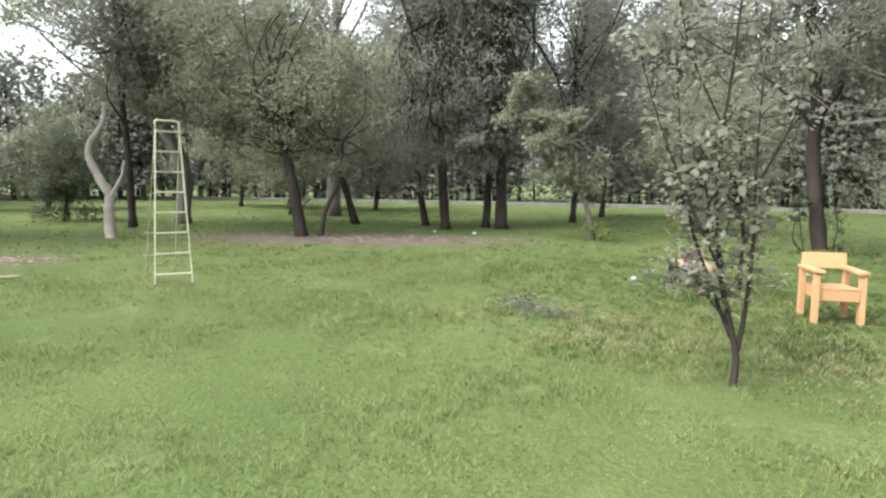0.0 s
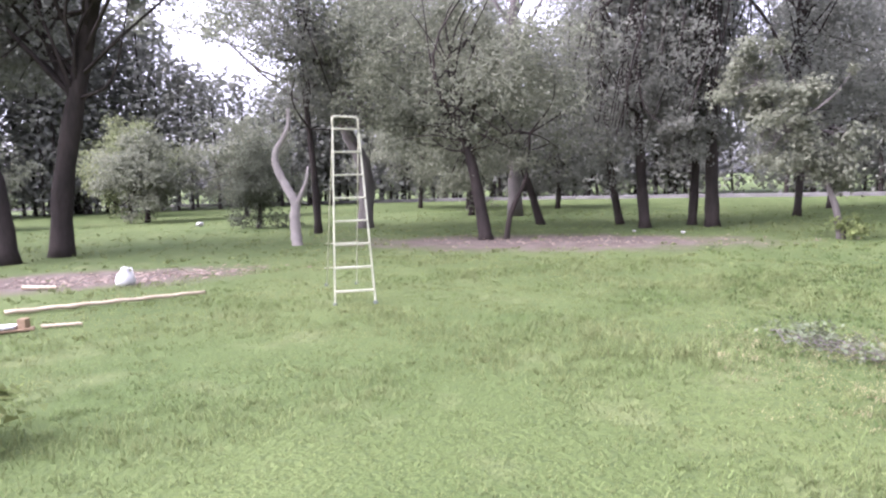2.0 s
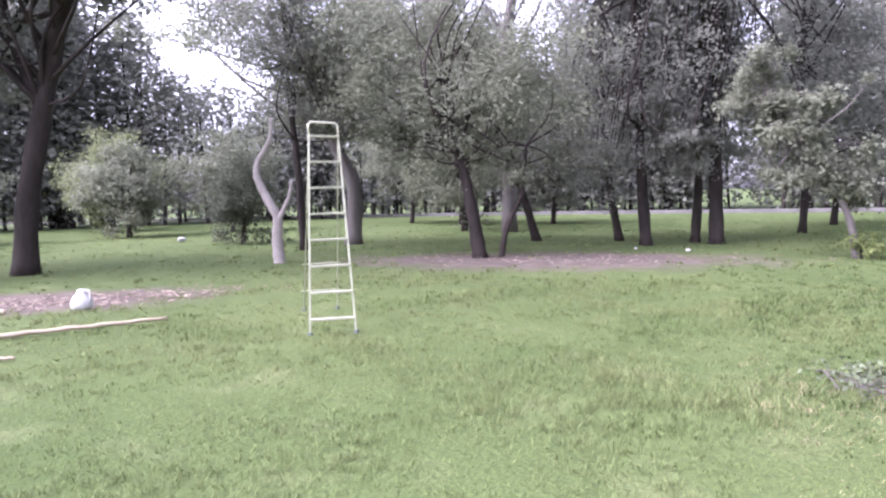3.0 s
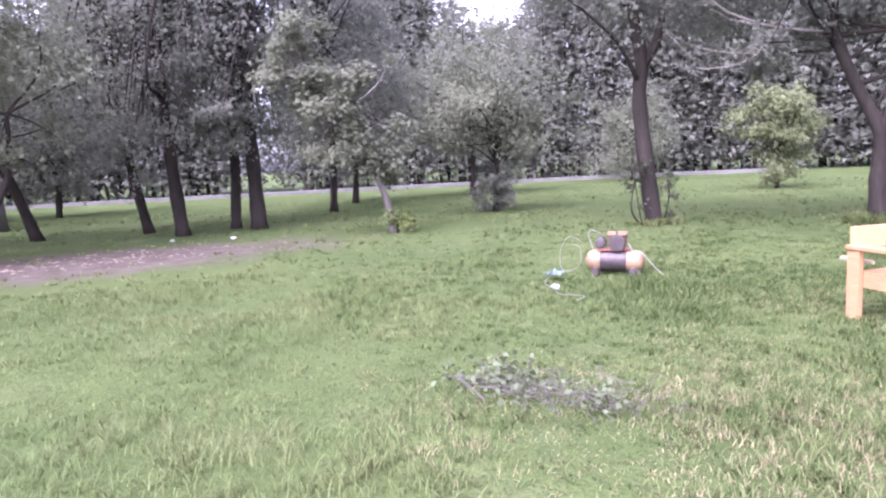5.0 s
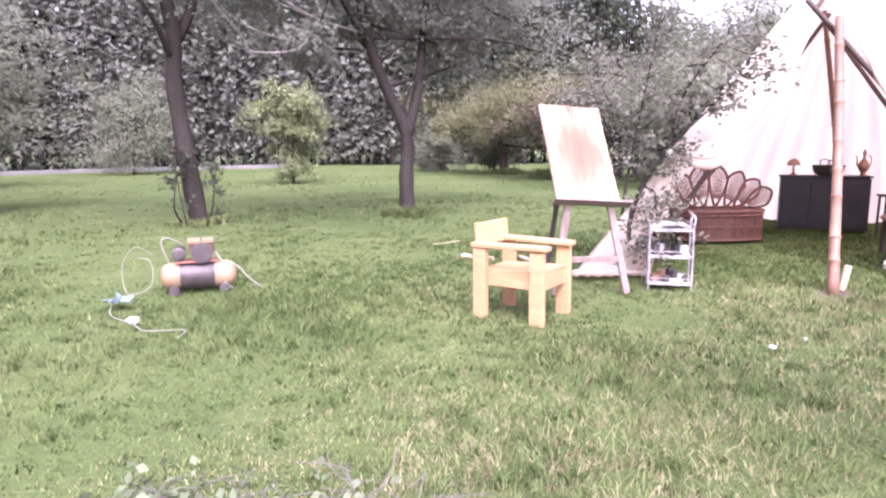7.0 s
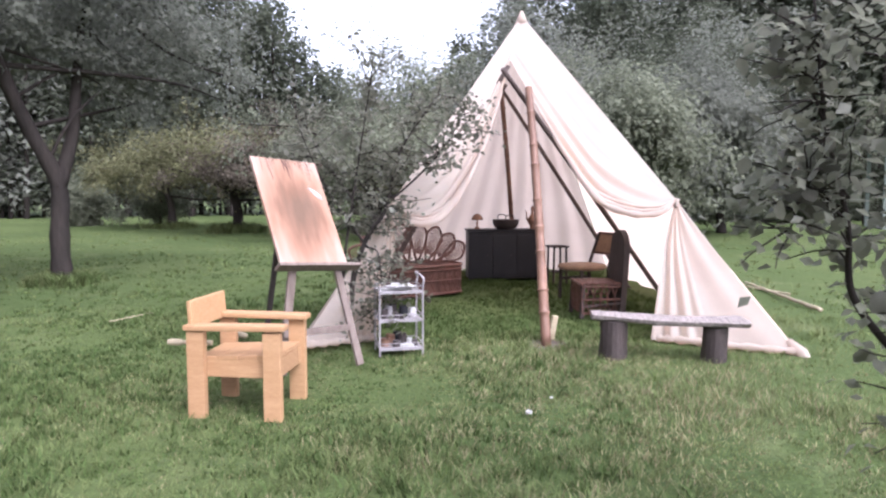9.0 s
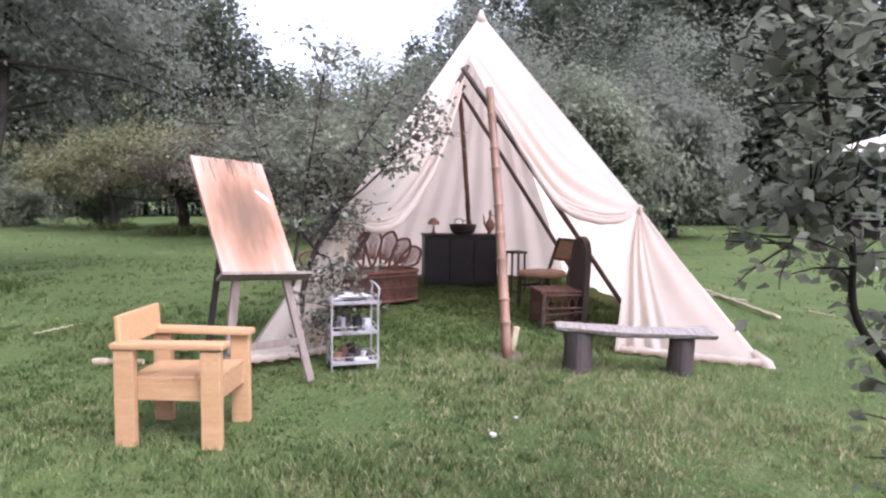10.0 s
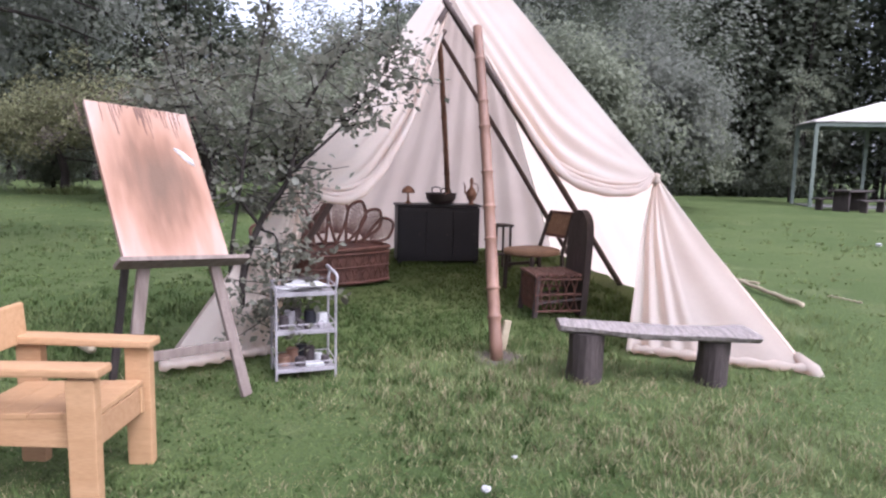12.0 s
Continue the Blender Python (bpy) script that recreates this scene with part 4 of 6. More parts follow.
pole((9.25, 8.1, -0.05), (8.75, 6.28, 3.06), 0.036, M_POLE, "dark wooden pole slanting up behind the tied flap", False, 0.1)
pole((13.03, 5.56, -0.05), (10.2, 6.17, 3.09), 0.045, M_BAMBOO, "reddish bamboo pole leaning at the tent back", True, 0.1)
bm = bmesh.new()
box(bm, (0.035, 0.07, 0.26), (7.0, 5.95, 0.11), pose(0, 0, 0, 8, -6, 20), 0.01)
tagged(part("wood_splinter", bm, M_BAMBOO_PALE), "pale split piece of bamboo at the pole foot", "wood")


# ---- plank armchair ----
def plank_chair(x, y, turn):
    c = thing("armchair", x, y, turn, "heavy new pine plank armchair standing on the grass", "armchair")
    W, D, arm = 0.585, 0.686, 0.672
    for sx in (-1, 1):
        for sy in (-1, 1):
            bm = bmesh.new()
            box(bm, (0.058, 0.128, arm - 0.04), (sx * (W / 2 - 0.03), sy * (D / 2 - 0.064), (arm - 0.04) / 2 - 0.012), None, 0.007)
            part("leg", bm, M_PINE, c)
        bm = bmesh.new()
        box(bm, (0.125, D + 0.045, 0.042), (sx * (W / 2 - 0.045), -0.007, arm - 0.021), pose(0, 0, 0, 0.6 * sx), 0.012)
        part("armrest", bm, M_PINE, c)
        bm = bmesh.new()
        box(bm, (0.034, D - 0.06, 0.135), (sx * (W / 2 - 0.082), 0, 0.352))
        part("side_rail", bm, M_PINE, c)
    bm = bmesh.new()
    box(bm, (W - 0.205, 0.034, 0.135), (0, -D / 2 + 0.052, 0.352))
    part("front_rail", bm, M_PINE, c)
    bm = bmesh.new()
    box(bm, (W - 0.205, 0.034, 0.12), (0, D / 2 - 0.06, 0.34))
    part("rear_rail", bm, M_PINE, c)
    for k in range(4):
        bm = bmesh.new()
        box(bm, (W - 0.125, 0.150, 0.03), (0, -D / 2 + 0.11 + 0.152 * k, 0.436 - 0.006 * k), pose(0, 0, 0, -2.3))
        part("seat_board", bm, M_PINE, c)
    bm = bmesh.new()
    box(bm, (W - 0.04, 0.036, 0.205), (0, D / 2 - 0.022, 0.732), pose(0, 0, 0, -4), 0.012)
    part("back_board", bm, M_PINE, c, "single wide back board with a rounded top")
    bm = bmesh.new()
    rod(bm, [(-0.1, D / 2 - 0.1, 0.50), (-0.12, 0.42, 0.505), (-0.13, 0.45, 0.506), (-0.135, 0.47, 0.506), (-0.14, 0.53, 0.508), (-0.145, 0.56, 0.508)], [0.02, 0.02, 0.016, 0.025, 0.025, 0.018], 10)
    part("dowel", bm, M_BAMBOO_PALE, c, "pale dowel sticking out behind")
    return c


plank_chair(5.023, 8.58, -7.9)


# ---- easel and painting ----
def painting_material():
    m = mat("oil_painting", (0.34, 0.22, 0.175), (0.21, 0.10, 0.065), rough=0.55, scale=2.2, fine=70, bump=0.1, stretch=(1.6, 1, 0.8), contrast=0.16)
    n, l = m.node_tree.nodes, m.node_tree.links
    co = n.new("ShaderNodeTexCoord")
    mp = n.new("ShaderNodeMapping")
    mp.vector_type = "TEXTURE"
    mp.inputs["Location"].default_value = (0.0, 0, 0.58)
    mp.inputs["Scale"].default_value = (0.36, 1, 0.58)
    l.new(co.outputs["Object"], mp.inputs["Vector"])
    ln = n.new("ShaderNodeVectorMath")
    ln.operation = "LENGTH"
    l.new(mp.outputs[0], ln.inputs[0])
    drips = n.new("ShaderNodeTexNoise")
    drips.inputs["Scale"].default_value = 9
    dm = n.new("ShaderNodeMapping")
    dm.inputs["Scale"].default_value = (1.2, 1, 0.28)
    l.new(co.outputs["Object"], dm.inputs["Vector"])
    l.new(dm.outputs[0], drips.inputs["Vector"])
    add = n.new("ShaderNodeMath")
    add.operation = "ADD"
    l.new(ln.outputs["Value"], add.inputs[0])
    l.new(drips.outputs["Fac"], add.inputs[1])
    ramp = n.new("ShaderNodeValToRGB")
    e = ramp.color_ramp.elements
    e[0].position, e[0].color = 0.25, (0.085, 0.050, 0.027, 1)
    e[1].position, e[1].color = 0.80, (0.36, 0.275, 0.235, 1)
    for p, c in ((0.38, (0.14, 0.074, 0.042, 1)), (0.48, (0.22, 0.118, 0.072, 1)), (0.62, (0.30, 0.18, 0.128, 1))):
        k = e.new(p)
        k.color = c
    half = n.new("ShaderNodeMath")
    half.operation = "MULTIPLY"
    half.inputs[1].default_value = 0.39
    l.new(add.outputs[0], half.inputs[0])
    l.new(half.outputs[0], ramp.inputs["Fac"])
    bsdf = next(x for x in n if x.type == "BSDF_PRINCIPLED")
    mix = n.new("ShaderNodeMix")
    mix.data_type = "RGBA"
    mix.inputs["Factor"].default_value = 0.88
    old = bsdf.inputs["Base Color"].links[0].from_socket
    l.new(old, mix.inputs["A"])
    l.new(ramp.outputs[0], mix.inputs["B"])
    l.new(mix.outputs["Result"], bsdf.inputs["Base Color"])
    return m


TL, TR, LL = Vector((6.334, 8.903, 1.849)), Vector((6.822, 8.409, 1.849)), Vector((5.812, 8.52, 0.897))


def build_easel():
    across, up = (TR - TL).normalized(), (TL - LL).normalized()
    across = (across - up * across.dot(up)).normalized()
    out = across.cross(up).normalized()
    face = Matrix((across, -out, up)).transposed().to_4x4()
    w, h = 0.69, 1.15
    centre = LL + across * w / 2
    art = new("painting")
    art.matrix_basis = Matrix.Translation(centre) @ face
    tagged(art, "tall abstract painting in rust brown and cream on an easel", "painting")
    bm = bmesh.new()
    box(bm, (w, 0.03, h), (0, 0, h / 2 + 0.004), None, 0.004)
    part("canvas", bm, painting_material(), art)
    rng = np.random.default_rng(8)
    bm = bmesh.new()
    for k in range(46):
        x0 = rng.normal(0.02, 0.16)
        z0 = 1.145
        ln = rng.uniform(0.03, 0.30) * rng.uniform(0.3, 1)
        rod(bm, [(x0, -0.0175, z0), (x0 + rng.normal(0.003, 0.002), -0.0165, z0 - ln / 2), (x0 + rng.normal(0.006, 0.003), -0.0165, z0 - ln)], [0.0022, 0.0026, 0.001], 4)
    part("paint_strokes", bm, M_PAINT, art, "dark dripping paint strokes")
    for k in range(3):
        bm = bmesh.new()
        rod(bm, [(0.17 + 0.02 * k, -0.018, 0.84 - 0.03 * k), (0.22 + 0.02 * k, -0.018, 0.80 - 0.03 * k), (0.29, -0.018, 0.75 - 0.02 * k)], [0.006, 0.017, 0.003], 5)
        part("paint_stroke", bm, M_PAPER, art, "pale brush stroke")
    easel = tagged(new("easel"), "grey weathered wooden studio easel with three splayed legs", "easel")
    ledge = LL - up * 0.035
    bm = bmesh.new()
    beam(bm, ledge - across * 0.06 + out * 0.04, ledge + across * (w + 0.10) + out * 0.04, 0.11, 0.03, up=up)
    part("ledge", bm, M_EASEL, easel)
    back = -out * 0.045
    for foot, fx, wd in ((Vector((6.13, 7.88, -0.05)), 0.60, 0.075), (Vector((5.80, 8.52, -0.06)), 0.14, 0.075)):
        bm = bmesh.new()
        top = LL + across * (w * 0.5 + (fx - w * 0.5) * 0.35) + up * 0.95 + back
        at_ledge = LL + across * fx + back
        beam(bm, foot, at_ledge, wd, 0.03, up=out)
        beam(bm, at_ledge, top, wd, 0.03, up=out)
        part("leg", bm, M_EASEL, easel)
    bm = bmesh.new()
    beam(bm, (6.52, 8.86, -0.07), LL + across * 0.3 + up * 0.8 - out * 0.09, 0.05, 0.03, up=out)
    part("back_leg", bm, M_DARKWOOD, easel)
    bm = bmesh.new()
    beam(bm, (6.12, 7.98, 0.30), (5.80, 8.50, 0.30), 0.03, 0.06)
    part("crossbar", bm, M_EASEL, easel)


build_easel()


# ---- trolley with paints ----
def build_trolley():
    c = thing("trolley", 6.60, 7.55, -77, "white three-tier metal trolley holding papers and paint tins", "trolley")
    W, D = 0.42, 0.30
    for sx in (-1, 1):
        for sy in (-1, 1):
            bm = bmesh.new()
            rod(bm, [(sx * W / 2, sy * D / 2, 0.0), (sx * W / 2, sy * D / 2, 0.68)], 0.0095, 8)
            part("post", bm, M_STEEL, c)
    bm = bmesh.new()
    rod(bm, curve_pts([(W / 2, -D / 2, 0.66), (W / 2 + 0.01, -D / 2, 0.74), (W / 2 - 0.02, -D / 2 + 0.06, 0.785), (W / 2 - 0.02, D / 2 - 0.06, 0.785), (W / 2 + 0.01, D / 2, 0.74), (W / 2, D / 2, 0.66)], 5), 0.011, 8)
    part("handle", bm, M_STEEL, c, smooth=True)
    for z in (0.07, 0.345, 0.62):
        bm = bmesh.new()
        box(bm, (W, D, 0.012), (0, 0, z), None, 0.003)
        box(bm, (W, 0.006, 0.03), (0, -D / 2, z), None, 0.002)
        box(bm, (W, 0.006, 0.03), (0, D / 2, z), None, 0.002)
        part("shelf", bm, M_STEEL, c)
        for sy in (-1, 1):
            bm = bmesh.new()
            rod(bm, [(-W / 2, sy * D / 2, z + 0.055), (W / 2, sy * D / 2, z + 0.055)], 0.005, 6)
            part("guard_rail", bm, M_STEEL, c)
        for sx in (-1, 1):
            bm = bmesh.new()
            rod(bm, [(sx * W / 2, -D / 2, z + 0.055), (sx * W / 2, D / 2, z + 0.055)], 0.005, 6)
            part("guard_rail", bm, M_STEEL, c)
    m0 = c.matrix_basis
    rng = np.random.default_rng(3)
    for k in range(7):
        bm = bmesh.new()
        box(bm, (rng.uniform(0.14, 0.26), rng.uniform(0.12, 0.2), 0.006), (0, 0, 0), None, 0.001)
        ob = part("paper", bm, M_PAPER)
        ob.matrix_basis = m0 @ pose(rng.uniform(-0.07, 0.07), rng.uniform(-0.04, 0.04), 0.632 + 0.0075 * k, 0, 0, rng.uniform(-30, 30))
        tagged(ob, "loose sheet of paper on the trolley", "paper", "papers on the trolley")
    for k in range(6):
        bm = bmesh.new()
        x0, y0 = rng.uniform(-0.15, 0.1), rng.uniform(-0.08, 0.05)
        a = rng.uniform(-0.6, 0.6)
        rod(bm, [(x0, y0, 0), (x0 + 0.17 * math.cos(a), y0 + 0.17 * math.sin(a), 0.004)], [0.006, 0.003], 6)
        ob = part("paint_brush", bm, M_DARKWOOD)
        ob.matrix_basis = m0 @ pose(0, 0, 0.694 + 0.004 * k)
        tagged(ob, "thin dark paint brush lying on papers", "brush", "brushes on the trolley")
    for z, spots in ((0.352, [(-0.14, -0.03, 0.035, 0.09, M_METALDARK), (-0.09, 0.06, 0.04, 0.11, M_STEEL), (-0.02, 0.0, 0.028, 0.05, M_METALDARK), (0.06, 0.05, 0.045, 0.11, M_BLACKWOOD), (-0.04, 0.09, 0.04, 0.12, M_METALDARK), (0.12, -0.05, 0.025, 0.04, M_STEEL), (0.02, -0.08, 0.024, 0.035, M_DARKWOOD)]),
                     (0.077, [(-0.14, 0.0, 0.05, 0.07, M_BRASS), (-0.07, 0.07, 0.045, 0.10, M_BRASS), (-0.03, -0.05, 0.04, 0.06, M_METALDARK), (0.05, 0.05, 0.04, 0.11, M_METALDARK), (0.0, 0.09, 0.04, 0.12, M_BLACKWOOD), (0.12, 0.06, 0.03, 0.05, M_WHITE), (0.15, -0.05, 0.03, 0.06, M_METALDARK)])):
        for x, y, r, h, mt in spots:
            bm = bmesh.new()
            lathe(bm, [(r * 0.95, 0), (r, 0.004), (r, h - 0.004), (r * 0.9, h), (r * 0.8, h - 0.006)], 14)
            ob = part("paint_tin", bm, mt, smooth=False)
            ob.matrix_basis = m0 @ pose(x, y, z)
            tagged(ob, "small used paint tin on a trolley shelf", "tin", "tins on the trolley")
    bm = bmesh.new()
    box(bm, (0.07, 0.05, 0.09), (0, 0, 0.045), pose(0, 0, 0, 0, 0, 25), 0.003)
    ob = part("paper_box", bm, M_PAPER)
    ob.matrix_basis = m0 @ pose(0.14, 0.03, 0.352)
    tagged(ob, "small white folded box on the middle shelf", "box")
    bm = bmesh.new()
    box(bm, (0.13, 0.09, 0.02), (0, 0, 0.011), None, 0.003)
    ob = part("paint_tray", bm, M_WHITE)
    ob.matrix_basis = m0 @ pose(0.07, -0.07, 0.077)
    tagged(ob, "flat white paint tray on the bottom shelf", "tray")


build_trolley()


# ---- log bench ----
def build_bench():
    c = tagged(new("log_bench"), "rough grey split-log bench on two stumps before the tent", "bench")
    c.matrix_basis = pose(6.17, 5.05, 0, 0, 0, -99)
    rng = np.random.default_rng(4)
    bm = bmesh.new()
    n, k = 24, 8
    L, T = 1.37, 0.075
    top, low = [], []
    for i in range(n + 1):
        f = i / n
        x = (f - 0.5) * L
        sag = -0.018 * math.sin(math.pi * f) - 0.03 * f + 0.015
        W = 0.25 + 0.12 * f
        e0, e1 = 0.02 * math.sin(f * 9 + 1) + rng.normal(0, 0.004), 0.022 * math.sin(f * 7) + rng.normal(0, 0.004)
        tr, lr = [], []
        for j in range(k + 1):
            g = j / k
            y = -W / 2 + e0 + (W - e0 + e1) * g
            edge = 0.02 * (abs(g - 0.5) * 2) ** 4
            tr.append(bm.verts.new((x, y, 0.40 + sag - edge + rng.normal(0, 0.0025))))
            lr.append(bm.verts.new((x, y * 0.9, 0.40 - T + sag + edge * 1.2 + rng.normal(0, 0.003))))
        top.append(tr)
        low.append(lr)
    for i in range(n):
        for j in range(k):
            bm.faces.new((top[i][j], top[i + 1][j], top[i + 1][j + 1], top[i][j + 1]))
            bm.faces.new((low[i][j + 1], low[i + 1][j + 1], low[i + 1][j], low[i][j]))
        bm.faces.new((top[i][0], low[i][0], low[i + 1][0], top[i + 1][0]))
        bm.faces.new((top[i][k], top[i + 1][k], low[i + 1][k], low[i][k]))
    for e in (0, n):
        for j in range(k):
            bm.faces.new((top[e][j], top[e][j + 1], low[e][j + 1], low[e][j]))
    part("seat_plank", bm, M_GREYWOOD, c)
    for x, r in ((-0.48, 0.125), (0.43, 0.11)):
        bm = bmesh.new()
        h = 0.335 if x < 0 else 0.30
        rings = []
        for z in (-0.05, 0.02, 0.12, 0.22, h):
            rings.append([bm.verts.new((x + r * (1 + 0.07 * math.sin(3 * a + z * 9)) * math.cos(a) * (1.05 if z < 0.05 else 1), r * 0.95 * (1 + 0.07 * math.cos(4 * a)) * math.sin(a), z)) for a in (2 * math.pi * j / 18 for j in range(18))])
        for a, b in zip(rings, rings[1:]):
            for j in range(18):
                bm.faces.new((a[j], a[(j + 1) % 18], b[(j + 1) % 18], b[j]))
        bm.faces.new(rings[-1])
        part("stump", bm, M_DARKWOOD, c)


build_bench()


# ---- sideboard and what stands on it ----
def build_sideboard():
    c = tagged(new("sideboard"), "low black wooden sideboard at the back of the tent", "sideboard")
    c.matrix_basis = pose(11.92, 5.95, 0.0, 0, 0, -90 + 3)
    W, D, H = 1.26, 0.45, 0.90
    bm = bmesh.new()
    box(bm, (W, D, H - 0.08), (0, 0, 0.06 + (H - 0.08) / 2 - 0.02), None, 0.008)
    part("body", bm, M_BLACKWOOD, c)
    bm = bmesh.new()
    box(bm, (W + 0.04, D + 0.04, 0.03), (0, 0, H - 0.015), None, 0.006)
    part("top", bm, M_BLACKWOOD, c)
    for sx in (-1, 0, 1):
        bm = bmesh.new()
        box(bm, (W / 3 - 0.03, 0.02, H - 0.2), (sx * W / 3, -D / 2 - 0.008, H / 2), None, 0.005)
        d = part("door", bm, M_BLACKWOOD, c)
        bm = bmesh.new()
        lathe(bm, [(0.008, 0), (0.012, 0.012), (0.004, 0.02)], 10)
        kn = part("knob", bm, M_METALDARK, d)
        kn.matrix_basis = pose(sx * W / 3 + 0.12, -D / 2 - 0.018, H / 2, 90)
    for sx in (-1, 1):
        for sy in (-1, 1):
            bm = bmesh.new()
            box(bm, (0.05, 0.05, 0.07), (sx * (W / 2 - 0.05), sy * (D / 2 - 0.05), 0.03), None, 0.004)
            part("foot", bm, M_BLACKWOOD, c)
    lamp = thing("table_lamp", 11.9, 6.40, 0, "small brass table lamp with a mushroom shade", "lamp", z=0.90)
    bm = bmesh.new()
    lathe(bm, [(0.06, 0), (0.062, 0.012), (0.03, 0.03), (0.014, 0.06), (0.02, 0.09), (0.012, 0.13), (0.012, 0.17)], 16)
    part("base", bm, M_BRASS, lamp, smooth=True)
    bm = bmesh.new()
    lathe(bm, [(0.10, 0.16), (0.104, 0.17), (0.095, 0.205), (0.07, 0.24), (0.03, 0.265), (0.008, 0.275)], 18)
    part("shade", bm, M_BRASS, lamp, smooth=True)
    pot = thing("cooking_pot", 11.85, 5.90, 10, "wide dark metal pot with raised handles", "pot", z=0.90)
    bm = bmesh.new()
    lathe(bm, [(0.13, 0), (0.19, 0.03), (0.225, 0.09), (0.23, 0.15), (0.245, 0.165), (0.235, 0.168), (0.215, 0.14), (0.15, 0.06)], 24)
    part("bowl", bm, M_METALDARK, pot, smooth=True)
    for sx in (-1, 1):
        bm = bmesh.new()
        rod(bm, curve_pts([(sx * 0.235, -0.07, 0.15), (sx * 0.25, -0.06, 0.24), (sx * 0.25, 0.06, 0.24), (sx * 0.235, 0.07, 0.15)], 5), 0.009, 7)
        part("handle", bm, M_METALDARK, pot, smooth=True)
    jug = thing("ewer", 11.9, 5.42, 40, "tall slender copper ewer with a curved spout", "jug", z=0.90)
    bm = bmesh.new()
    lathe(bm, [(0.055, 0), (0.06, 0.01), (0.03, 0.035), (0.07, 0.09), (0.088, 0.15), (0.06, 0.22), (0.024, 0.27), (0.02, 0.33), (0.034, 0.36), (0.02, 0.385), (0.006, 0.42)], 18)
    part("body", bm, M_BRASS, jug, smooth=True)
    bm = bmesh.new()
    rod(bm, curve_pts([(0.075, 0, 0.12), (0.13, 0, 0.19), (0.135, 0, 0.27), (0.17, 0, 0.33)], 5), [0.018] * 6 + [0.012] * 6 + [0.008] * 4, 8)
    part("spout", bm, M_BRASS, jug, smooth=True)
    bm = bmesh.new()
    rod(bm, curve_pts([(-0.07, 0, 0.13), (-0.13, 0, 0.2), (-0.12, 0, 0.30), (-0.03, 0, 0.33)], 5), 0.008, 7)
    part("handle", bm, M_BRASS, jug, smooth=True)


build_sideboard()


